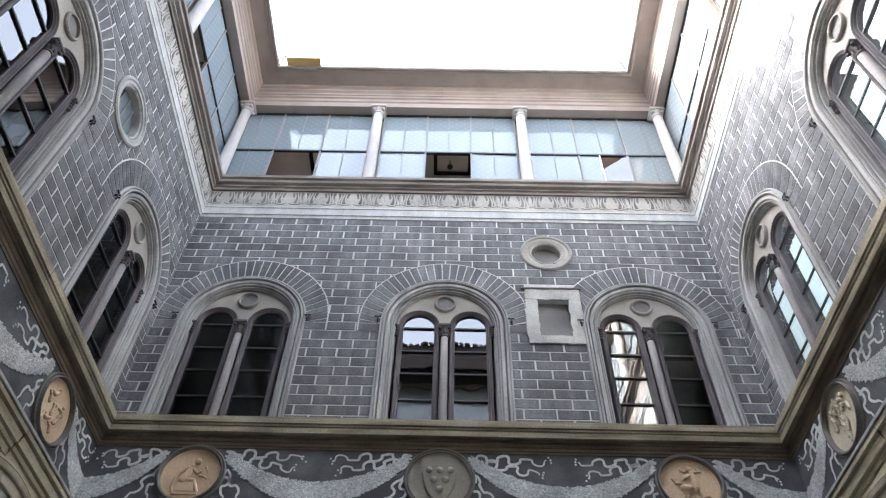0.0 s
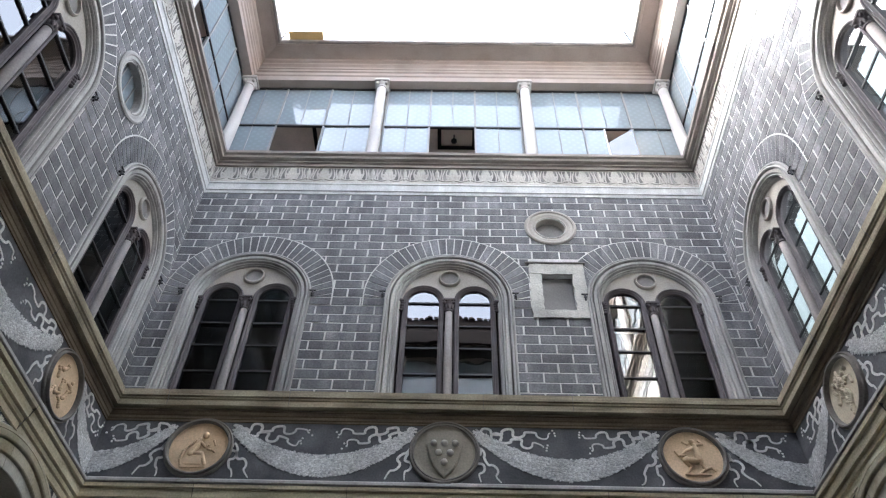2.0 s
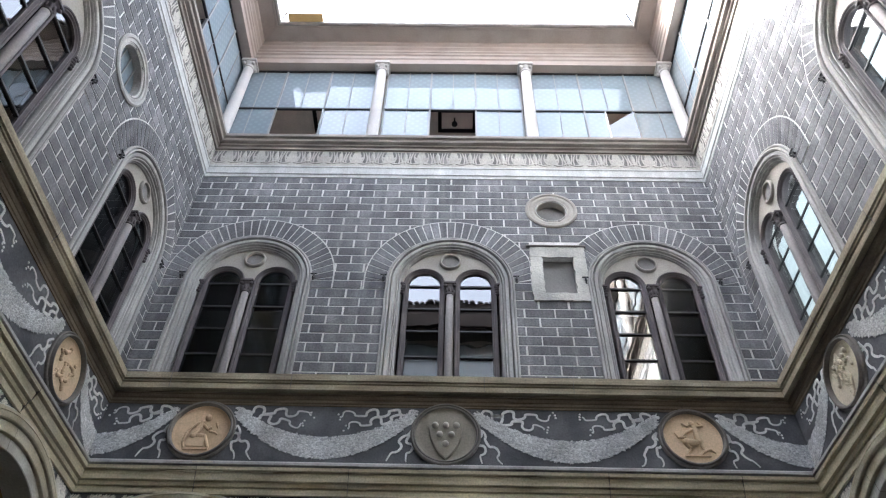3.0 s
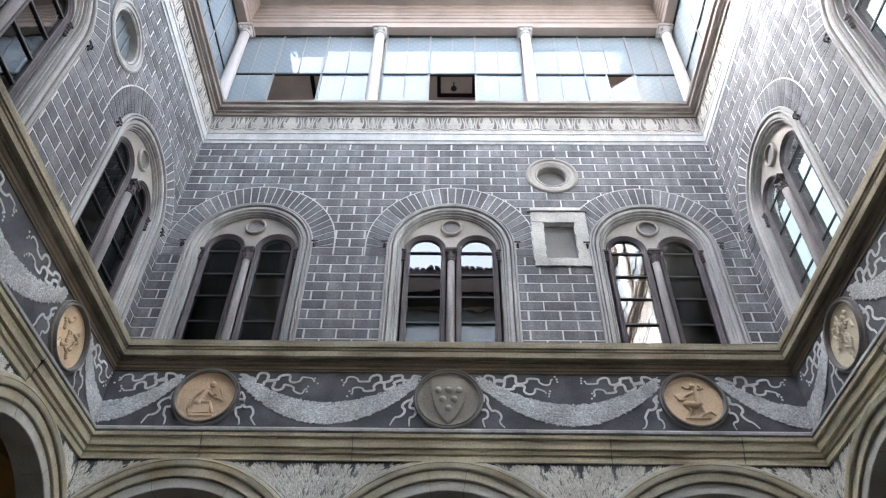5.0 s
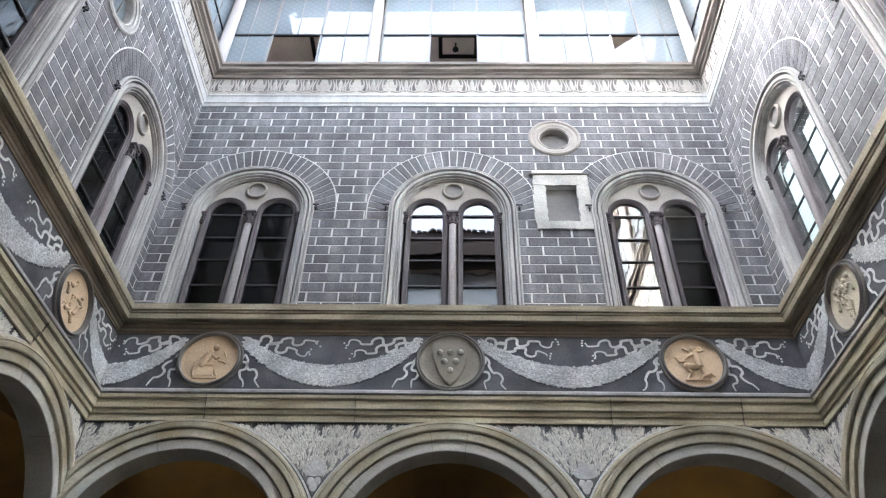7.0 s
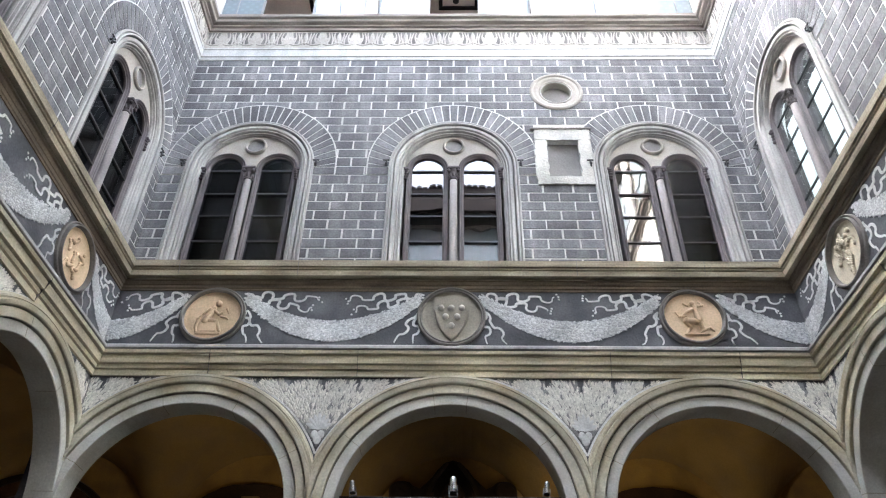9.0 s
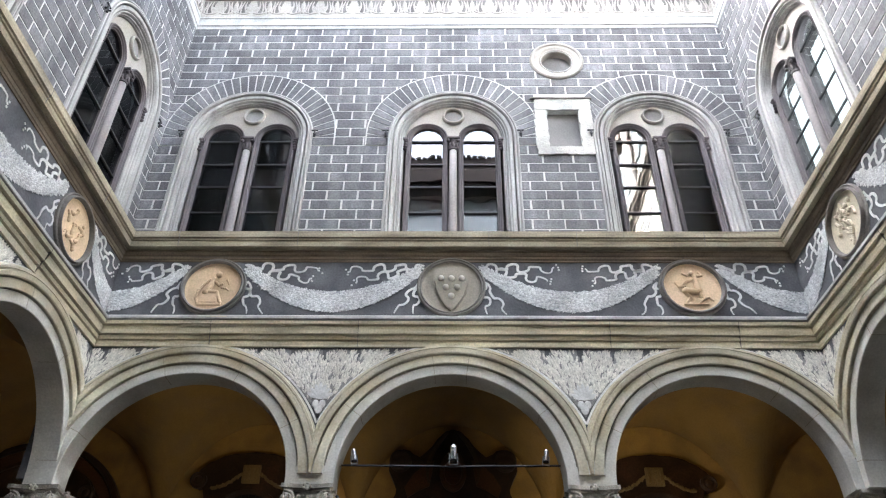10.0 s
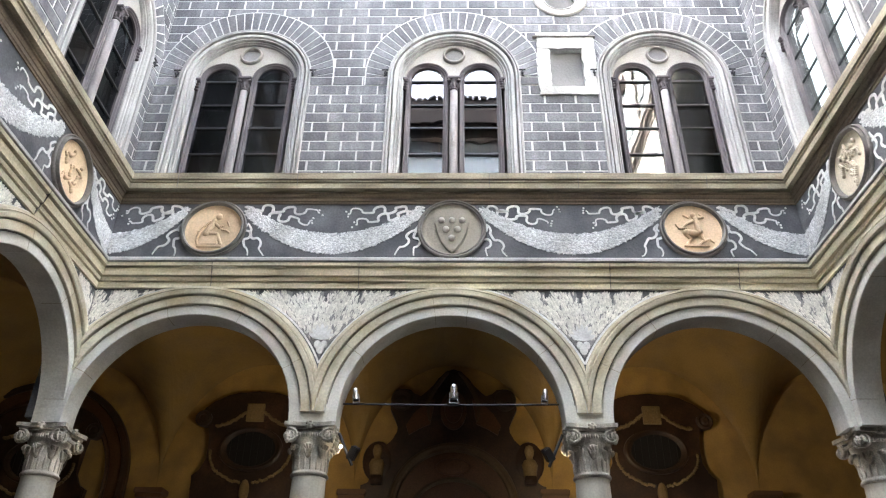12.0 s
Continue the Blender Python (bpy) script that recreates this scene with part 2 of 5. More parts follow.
Z_CAP = 4.69
Z_CORNICE, Z_COURSE, Z_SILL = 6.70, 8.195, 8.60
Z_WSPRING, R_WOUT = 10.79, 1.14
Z_VOUSS, R_VOUSS = 10.885, 1.52
Z_BAND = 13.76


# ---- mesh helpers (u along a wall, w into it, z up) ----
def finish(name, bm, mat, parent=None, label="", m=None, smooth=False):
    me = bpy.data.meshes.new(name)
    bmesh.ops.recalc_face_normals(bm, faces=bm.faces)
    bm.to_mesh(me)
    bm.free()
    if smooth:
        me.polygons.foreach_set("use_smooth", [True] * len(me.polygons))
    me.materials.append(mat)
    ob = new(name, me)
    if parent:
        ob.parent = parent
    if m is not None:
        ob.matrix_basis = m
    if label:
        ob["label"] = label
    return ob


def part(name, bm, mat, parent, label="", smooth=False):
    return finish(name, bm, mat, parent, label, None, smooth)


def empty(name, m, label, category, group=""):
    ob = new(name)
    ob.matrix_basis = m
    return tagged(ob, label, category, group)


def prism(bm, pts, w0, w1, back=True):
    a = [bm.verts.new((u, w0, z)) for u, z in pts]
    b = [bm.verts.new((u, w1, z)) for u, z in pts]
    bm.faces.new(a)
    if back:
        bm.faces.new(b[::-1])
    for i in range(len(pts)):
        j = (i + 1) % len(pts)
        bm.faces.new((a[j], a[i], b[i], b[j]))


def sheet(name, pts, mat, parent, label="", tilt=0.0):
    """A pane of glass of points (u, w, z), its face turned to the court."""
    bm = bmesh.new()
    face = bm.faces.new([bm.verts.new(p) for p in pts])
    face.normal_update()
    if face.normal.y > 0:
        face.normal_flip()
    me = bpy.data.meshes.new(name)
    bm.to_mesh(me)
    bm.free()
    me.materials.append(mat)
    ob = new(name, me)
    ob.parent = parent
    ob.visible_shadow = False
    if label:
        ob["label"] = label
    return ob


def box(bm, u0, u1, w0, w1, z0, z1, bevel=0.0):
    vs = [bm.verts.new(p) for p in ((u0, w0, z0), (u1, w0, z0), (u1, w1, z0), (u0, w1, z0), (u0, w0, z1), (u1, w0, z1), (u1, w1, z1), (u0, w1, z1))]
    fs = [bm.faces.new([vs[i] for i in f]) for f in ((0, 1, 5, 4), (1, 2, 6, 5), (2, 3, 7, 6), (3, 0, 4, 7), (4, 5, 6, 7), (3, 2, 1, 0))]
    if bevel:
        bmesh.ops.bevel(bm, geom=list({e for f in fs for e in f.edges}), offset=bevel, segments=2, affect="EDGES")


def lathe(bm, profile, seg=24, u=0.0, w=0.0):
    rings = []
    for r, z in profile:
        rings.append([bm.verts.new((u + r * math.cos(2 * math.pi * k / seg), w + r * math.sin(2 * math.pi * k / seg), z)) for k in range(seg)])
    for a, b in zip(rings, rings[1:]):
        for k in range(seg):
            j = (k + 1) % seg
            bm.faces.new((a[k], a[j], b[j], b[k]))
    bm.faces.new(rings[0][::-1])
    bm.faces.new(rings[-1])


def disc_lathe(bm, profile, cu, cz, seg=40):
    """Turned about an axis that points out of the wall: profile of (radius, w)."""
    rings = []
    for r, w in profile:
        if r <= 0:
            rings.append([bm.verts.new((cu, w, cz))])
        else:
            rings.append([bm.verts.new((cu + r * math.cos(2 * math.pi * k / seg), w, cz + r * math.sin(2 * math.pi * k / seg))) for k in range(seg)])
    for a, b in zip(rings, rings[1:]):
        for k in range(seg):
            j = (k + 1) % seg
            if len(b) == 1:
                bm.faces.new((a[k], a[j], b[0]))
            elif len(a) == 1:
                bm.faces.new((a[0], b[j], b[k]))
            else:
                bm.faces.new((a[k], a[j], b[j], b[k]))


def arch(bm, profile, cu, zc, zb, seg=32, clamp=None, foot=None):  # clamp: the lowest and highest u; foot: the lowest z on each side
    """A closed profile of (radius, w) carried up one jamb, round a half circle and down the other."""
    stations = [(-1, 0, zb), *[(-math.cos(math.pi * k / seg), math.sin(math.pi * k / seg), zc) for k in range(seg + 1)], (1, 0, zb)]
    rows = []
    for a, b, z in stations:
        row = []
        for r, w in profile:
            u = cu + a * r
            if clamp:
                u = max(clamp[0], min(clamp[1], u))
            row.append(bm.verts.new((u, w, z + b * r if foot is None else max(foot[a > 0], z + b * r))))
        rows.append(row)
    n = len(profile)
    for p, q in zip(rows, rows[1:]):
        for k in range(n):
            j = (k + 1) % n
            bm.faces.new((p[k], p[j], q[j], q[k]))
    bm.faces.new(rows[0])
    bm.faces.new(rows[-1][::-1])


def ring(bm, profile, sides=4):
    """A closed profile of (out, z) carried round the court with mitred corners; out points into the court."""
    def corner(k, out):
        return ((XL + out, -out), (XR - out, -out), (XR - out, YB + out), (XL + out, YB + out))[k]
    order = (2, 3, 0, 1, 2) if sides == 4 else (2, 3, 0, 1)
    rows = [[bm.verts.new((*corner(k, o), z)) for o, z in profile] for k in (order[:-1] if sides == 4 else order)]
    n = len(profile)
    pairs = list(zip(rows, rows[1:])) + ([(rows[-1], rows[0])] if sides == 4 else [])
    for p, q in pairs:
        for k in range(n):
            j = (k + 1) % n
            bm.faces.new((p[k], p[j], q[j], q[k]))
    if sides != 4:
        bm.faces.new(rows[0])
        bm.faces.new(rows[-1][::-1])


def strip(bm, pts, width, w0, w1, taper=True):
    """A flat band along points (u, z), its front at w0."""
    n = len(pts)
    lo, hi = [], []
    for i, (u, z) in enumerate(pts):
        a, b = pts[max(i - 1, 0)], pts[min(i + 1, n - 1)]
        du, dz = b[0] - a[0], b[1] - a[1]
        L = math.hypot(du, dz) or 1
        t = i / (n - 1)
        h = width / 2 * ((0.45 + 0.55 * math.sin(math.pi * min(1, 0.15 + t * 0.85))) if taper else 1)
        lo.append((u + dz / L * h, z - du / L * h))
        hi.append((u - dz / L * h, z + du / L * h))
    f = [[bm.verts.new((p[0], w, p[1])) for p in side] for side in (lo, hi) for w in (w0, w1)]
    for i in range(n - 1):
        bm.faces.new((f[0][i], f[0][i + 1], f[2][i + 1], f[2][i]))
        bm.faces.new((f[1][i], f[1][i + 1], f[0][i + 1], f[0][i]))
        bm.faces.new((f[2][i], f[2][i + 1], f[3][i + 1], f[3][i]))
    bm.faces.new((f[0][0], f[2][0], f[3][0], f[1][0]))
    bm.faces.new((f[0][-1], f[1][-1], f[3][-1], f[2][-1]))


def leaf(bm, u, z, angle, length, width, w):
    """One pale leaf: a kite with a raised rib."""
    c, s = math.cos(angle), math.sin(angle)
    def at(a, b, d):
        return bm.verts.new((u + c * a - s * b, w - d, z + s * a + c * b))
    p = [at(0, 0, 0), at(length * 0.45, -width / 2, 0), at(length * 0.85, -width * 0.3, 0), at(length, 0, 0), at(length * 0.85, width * 0.3, 0), at(length * 0.45, width / 2, 0)]
    m = at(length * 0.5, 0, 0.004)
    for i in range(6):
        bm.faces.new((p[i], p[(i + 1) % 6], m))


def tube(bm, a, b, r, seg=8):
    a, b = Vector(a), Vector(b)
    q = (b - a).to_track_quat("Z", "Y")
    rows = [[bm.verts.new(p + q @ Vector((r * math.cos(2 * math.pi * k / seg), r * math.sin(2 * math.pi * k / seg), 0))) for k in range(seg)] for p in (a, b)]
    for k in range(seg):
        j = (k + 1) % seg
        bm.faces.new((rows[0][k], rows[0][j], rows[1][j], rows[1][k]))
    bm.faces.new(rows[0][::-1])
    bm.faces.new(rows[1])


def blob(bm, u, w, z, ru, rw, rz, turn=0.0, seg=10):
    m = Matrix.Translation((u, w, z)) @ Matrix.Rotation(turn, 4, "Y") @ Matrix.Diagonal((ru, rw, rz, 1))
    bmesh.ops.create_uvsphere(bm, u_segments=seg, v_segments=max(6, seg * 2 // 3), radius=1, matrix=m)


# ---- ground and closing walls ----
bm = bmesh.new()
box(bm, -400, 400, -400, 400, -0.3, 0)
tagged(finish("ground", bm, PAVING), "grey stone paving of the court", kind="structure")


def ring_piece(name, profile, mat, label, sides=4):
    bm = bmesh.new()
    ring(bm, profile, sides)
    return tagged(finish(name, bm, mat), label, kind="structure")


DEEP = 4.05
ring_piece("wall_loggia", [(-DEEP, 0), (-DEEP, 7.88), (-DEEP - 0.4, 7.88), (-DEEP - 0.4, 0)], OCHRE, "ochre plaster back wall of the ground floor loggia")
ring_piece("floor_upper", [(-THICK - 0.01, 7.9), (-THICK - 0.01, 8.55), (-DEEP - 0.4, 8.55), (-DEEP - 0.4, 7.9)], ROOM_SHADE, "floor of the first floor rooms, blackened to read as unlit")
ring_piece("ceiling_upper", [(-THICK - 0.01, 13.7), (-THICK - 0.01, 14.6), (-DEEP - 0.4, 14.6), (-DEEP - 0.4, 13.7)], ROOM_SHADE, "ceiling of the first floor rooms, blackened to read as unlit")
ring_piece("wall_rooms", [(-DEEP, 8.56), (-DEEP, 13.69), (-DEEP - 0.3, 13.69), (-DEEP - 0.3, 8.56)], ROOM_SHADE, "plaster wall of the first floor rooms, blackened to read as unlit")
ring_piece("wall_upper_loggia", [(-3.21, 14.62), (-3.21, 18.9), (-3.5, 18.9), (-3.5, 14.62)], LOGGIA_ROOM, "grey brown plaster wall of the glazed loggia")
ring_piece("ceiling_upper_loggia", [(-0.5, 18.75), (-0.5, 19.0), (-3.2, 19.0), (-3.2, 18.75)], LOGGIA_ROOM, "brown ceiling of the glazed loggia")
# Unseen floor, added and kept pale to throw light onto the loggia ceiling.
ring_piece("floor_upper_loggia", [(-0.5, 14.61), (-0.5, 14.68), (-3.2, 14.68), (-3.2, 14.61)], LOGGIA_FLOOR, "unseen pale floor added to bounce light up in the glazed loggia")
ring_piece("roof", [(0.62, 19.41), (0.62, 19.5), (-4.6, 21.4), (-4.6, 19.2), (-0.5, 19.05)], ROOF, "terracotta tiled roof round the court")


# Unseen partitions, added to stop the blinds' lamp from lighting the front rooms.
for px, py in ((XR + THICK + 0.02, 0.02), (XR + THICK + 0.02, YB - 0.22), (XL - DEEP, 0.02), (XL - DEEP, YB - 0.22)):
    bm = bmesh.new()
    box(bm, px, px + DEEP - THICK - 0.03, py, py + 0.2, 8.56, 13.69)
    tagged(finish("wall_partition", bm, ROOM_SHADE), "unseen partition added to keep lamp light out of the neighbouring rooms", kind="structure")


# ---- vaults ----
def vault(m, u0, u1):
    bm = bmesh.new()
    n = 32
    w0, w1 = ARCADE - 0.01, DEEP
    grid = []
    for i in range(n + 1):
        row = []
        for j in range(n + 1):
            a, b = math.sin(math.pi * (i / n - 0.5)), math.sin(math.pi * (j / n - 0.5))
            ha, hb = math.sqrt(max(0.0, 1 - a * a)), math.sqrt(max(0.0, 1 - b * b))
            z = 4.82 + 2.36 * (ha ** 4 + hb ** 4) ** 0.25
            row.append(bm.verts.new((u0 + (u1 - u0) * (a + 1) / 2, w0 + (w1 - w0) * (b + 1) / 2, z)))
        grid.append(row)
    for i in range(n):
        for j in range(n):
            p, q, r, t = grid[i][j], grid[i + 1][j], grid[i + 1][j + 1], grid[i][j + 1]
            if i == j:
                bm.faces.new((p, q, r))
                bm.faces.new((p, r, t))
            elif i + j == n - 1:
                bm.faces.new((p, q, t))
                bm.faces.new((q, r, t))
            else:
                bm.faces.new((p, q, r, t))
    geom = bmesh.ops.extrude_face_region(bm, geom=bm.faces[:])
    for v in geom["geom"]:
        if isinstance(v, bmesh.types.BMVert):
            v.co.z = 7.85
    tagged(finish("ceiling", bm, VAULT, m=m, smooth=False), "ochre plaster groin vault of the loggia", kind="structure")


for side, (m, u0, u1, bays, wins) in WALLS.items():
    cuts = [bays[0] - 1.8, bays[0] + 1.8, bays[1] + 1.8, bays[2] + 1.8]
    if side == "left":
        cuts = [-10.43, -6.83, -3.23, 0.43]
    if side == "front":
        cuts = [-5.23, -1.71, 1.8, 5.42]
    if side in ("front", "back"):
        cuts = [cuts[0] - 3.65, *cuts, cuts[-1] + 3.65]
    for a, b in zip(cuts, cuts[1:]):
        vault(m, min(a, b), max(a, b))

# ---- walls ----
WALL = {}
HOLES = {("front", 2): (("square", 1.70, 2.28, 10.54, 11.46), ("round", 1.99, 12.79, 0.29)), ("left", 2): (("round", -3.36, 12.16, 0.41),)}


def pierced(bm, a, b, z0, z1, holes):
    """An upright piece of wall from u = a to b, with square and round openings through it, lowest first."""
    low = z0
    for h in holes:
        if h[0] == "square":
            kind, ua, ub, za, zb = h
            box(bm, a, b, 0, THICK, low, za)
            box(bm, a, ua, 0, THICK, za, zb)
            box(bm, ub, b, 0, THICK, za, zb)
        else:
            kind, c, z, r = h
            za, zb = z - r - 0.1, z + r + 0.1
            box(bm, a, b, 0, THICK, low, za)
            arc = [(c - r * math.sin(math.pi * k / 24), z - r * math.cos(math.pi * k / 24)) for k in range(25)]
            prism(bm, [(a, za), (c, za), *arc, (c, zb), (a, zb)], 0, THICK)
            prism(bm, [(c, za), (b, za), (b, zb), (c, zb), *[(2 * c - p, q) for p, q in arc[::-1]]], 0, THICK)
        low = zb
    box(bm, a, b, 0, THICK, low, z1)


for side, (m, u0, u1, bays, wins) in WALLS.items():
    e = THICK if side in ("front", "back") else 0.0
    bm = bmesh.new()
    cuts = sorted(wins)
    edge = u0 - e
    for k, c in enumerate(cuts):
        pierced(bm, edge, c - 1.06, Z_SILL, 14.76, HOLES.get((side, k), ()))
        top = [(c - 1.06, 14.76), (c - 1.06, Z_WSPRING)]
        top += [(c - 1.06 * math.cos(math.pi * k / 24), Z_WSPRING + 1.06 * math.sin(math.pi * k / 24)) for k in range(1, 24)]
        top += [(c + 1.06, Z_WSPRING), (c + 1.06, 14.76)]
        prism(bm, top[::-1], 0, THICK)
        edge = c + 1.06
    box(bm, edge, u1 + e, 0, THICK, Z_SILL, 14.76)
    box(bm, u0 - e, u1 + e, 0, THICK, Z_COURSE - 0.02, Z_SILL)
    WALL[side] = tagged(finish("wall_" + side, bm, PLASTER, m=m), "grey sgraffito brickwork on white plaster", kind="structure")
    bm = bmesh.new()
    box(bm, u0 - e, u1 + e, 0, ARCADE, Z_CORNICE - 0.02, Z_COURSE - 0.02)
    order = sorted(bays)
    for c in order:
        ul = u0 - e if c == order[0] else c - 1.8
        ur = u1 + e if c == order[-1] else c + 1.8
        r = 1.6
        pts = [(ul, Z_SPRING), (ul, Z_CORNICE - 0.02), (ur, Z_CORNICE - 0.02), (ur, Z_SPRING)]
        arc = [(c + r * math.cos(math.pi * k / 28), Z_SPRING + r * math.sin(math.pi * k / 28)) for k in range(29)]
        arc = [(max(ul + 0.001 * (28 - k), min(ur - 0.001 * k, u)), z) for k, (u, z) in enumerate(arc)]
        prism(bm, (pts + arc)[::-1], 0, ARCADE)
    tagged(finish("wall_arcade_" + side, bm, GROUND, m=m), "dark sgraffito frieze and spandrels over the arcade", kind="structure")

# ---- cornices round the court ----
ring_piece("trim_lower_cornice", [(-0.02, 6.665), (0.035, 6.665), (0.035, 6.745), (0.022, 6.75), (0.022, 6.762), (0.06, 6.768), (0.066, 6.815), (0.05, 6.82), (0.05, 6.834), (0.10, 6.84), (0.112, 6.945), (0.095, 6.95), (0.095, 6.965), (0.145, 6.975), (0.152, 7.022), (0.118, 7.026), (0.118, 7.04), (-0.02, 7.04)], COURSE_PALE, "weathered olive stone cornice over the arches")
ring_piece("trim_cornice_nosing", [(-0.02, 7.042), (0.16, 7.042), (0.168, 7.05), (0.168, 7.085), (0.15, 7.10), (-0.02, 7.115)], FRAME_STONE, "grey stone nosing on top of the lower cornice")
ring_piece("trim_frieze_fillet", [(-0.02, 7.16), (0.02, 7.16), (0.025, 7.185), (-0.02, 7.19)], RIBBON, "white line under the frieze")
ring_piece("trim_string_course_low", [(-0.02, 8.14), (0.018, 8.14), (0.022, 8.165), (0.012, 8.17), (0.03, 8.185), (0.036, 8.225), (0.02, 8.23), (0.04, 8.245), (0.06, 8.285), (0.085, 8.295), (0.085, 8.318), (0.06, 8.322), (0.06, 8.338), (-0.02, 8.338)], COURSE_SHADED, "weathered lower moulding of the string course, darkened as if in shade")
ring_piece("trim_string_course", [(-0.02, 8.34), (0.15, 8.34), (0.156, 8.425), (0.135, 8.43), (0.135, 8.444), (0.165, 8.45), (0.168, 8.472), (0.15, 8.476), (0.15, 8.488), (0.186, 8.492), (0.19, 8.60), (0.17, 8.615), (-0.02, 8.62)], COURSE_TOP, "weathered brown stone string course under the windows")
ring_piece("trim_white_band", [(-0.02, 13.76), (0.02, 13.76), (0.025, 13.84), (0.045, 13.85), (0.045, 13.95), (0.03, 13.96), (0.035, 14.06), (0.05, 14.07), (0.05, 14.11), (0.02, 14.13), (-0.02, 14.13)], BAND, "white plaster band over the brickwork")
ring_piece("trim_upper_cornice", [(-0.02, 14.69), (0.05, 14.69), (0.06, 14.75), (0.10, 14.77), (0.10, 14.81), (0.17, 14.83), (0.18, 14.86), (0.18, 14.90), (0.23, 14.92), (0.24, 14.99), (0.02, 15.02), (-0.46, 15.02), (-0.46, 14.77), (-0.02, 14.77)], TOP_CORNICE, "brown stone cornice under the glazed loggia")
ring_piece("trim_eave", [(-0.42, 18.47), (0.02, 18.47), (0.02, 18.66), (0.05, 18.69), (0.05, 18.80), (0.085, 18.83), (0.085, 18.90), (0.11, 18.92), (0.11, 18.99), (0.16, 19.05), (0.16, 19.10), (0.21, 19.14), (0.22, 19.22), (0.55, 19.28), (0.57, 19.26), (0.61, 19.26), (0.61, 19.40), (-0.42, 19.40)], EAVE, "brown painted wooden eave with stepped mouldings")
bm = bmesh.new()
ring(bm, [(0.605, 19.29), (0.64, 19.27), (0.68, 19.29), (0.69, 19.36), (0.68, 19.37), (0.655, 19.31), (0.612, 19.33)])
tagged(finish("gutter", bm, RIM), "dark metal rain gutter along the eave", "gutter")


# the entrance eave, known from the window glass: added boards and a row of tile ends, near-black for its backlit shade
bm = bmesh.new()
prism(bm, [(XL + 0.7, 19.52), (XL + 0.7, 18.5), (XR - 0.7, 18.5), (XR - 0.7, 19.52)], YB + 0.625, YB + 0.78)
box(bm, XL + 0.1, XR - 0.1, YB + 0.03, YB + 0.62, 18.4, 18.465)
entrance = tagged(finish("trim_entrance_eave", bm, TIMBER_DARK), "added boards over the entrance eave, near-black to read as backlit", kind="structure")
for k in range(41):
    bm = bmesh.new()
    u = XL + 0.8 + k * 0.22
    n = 8
    lo = [(u + 0.09 * math.cos(math.pi * i / n), 19.52 + (0.07 + 0.03 * (k * 7 % 5) / 5) * math.sin(math.pi * i / n)) for i in range(n + 1)]
    prism(bm, lo, YB + 0.3, YB + 0.84)
    part("tile_end", bm, TIMBER_DARK, entrance)


def joints(trim, profile, spots):
    """Dark open joints across a cornice, at places along the front, left and right walls."""
    for side, u in spots:
        bm = bmesh.new()
        rows = []
        for d in (-0.004, 0.004):
            row = []
            for o, z in profile:
                o += 0.003
                row.append(bm.verts.new({"front": (u + d, -o, z), "left": (XL + o, u + d, z), "right": (XR - o, u + d, z)}[side]))
            rows.append(row)
        n = len(profile)
        for k in range(n):
            j = (k + 1) % n
            bm.faces.new((rows[0][k], rows[0][j], rows[1][j], rows[1][k]))
        bm.faces.new(rows[0])
        bm.faces.new(rows[1][::-1])
        part("joint", bm, RIM, trim)


LOW_PROFILE = [(0.035, 6.665), (0.035, 6.745), (0.022, 6.75), (0.022, 6.762), (0.06, 6.768), (0.066, 6.815), (0.05, 6.82), (0.05, 6.834), (0.10, 6.84), (0.112, 6.945), (0.095, 6.95), (0.095, 6.965), (0.145, 6.975), (0.152, 7.022)]
TOP_PROFILE = [(0.15, 8.34), (0.156, 8.425), (0.135, 8.43), (0.135, 8.444), (0.165, 8.45), (0.168, 8.472), (0.15, 8.476), (0.15, 8.488), (0.186, 8.492), (0.19, 8.60)]
joints(bpy.data.objects["trim_lower_cornice"], LOW_PROFILE, [("front", -3.42), ("front", -1.3), ("front", 2.28), ("front", 4.1), ("left", -1.9), ("left", -4.2), ("right", -2.3), ("right", -4.6)])
joints(bpy.data.objects["trim_string_course"], TOP_PROFILE, [("front", -4.2), ("front", -2.35), ("front", 0.6), ("front", 1.95), ("front", 3.9), ("left", -1.2), ("left", -3.1), ("right", -1.7), ("right", -3.6)])
for u0_, u1_, z in ((-3.85, -3.05, 6.955), (-3.5, -3.2, 7.075), (-2.62, -2.36, 6.955), (1.2, 1.32, 6.95)):
    bm = bmesh.new()
    box(bm, u0_, u1_, -0.17 if z > 7 else -0.125, -0.09, z - 0.012, z + 0.012, 0.004)
    tagged(finish("cornice_patch", bm, ARCH_STONE), "thin repair strip of pale stone on the cornice", "repair strip", "repair strips")


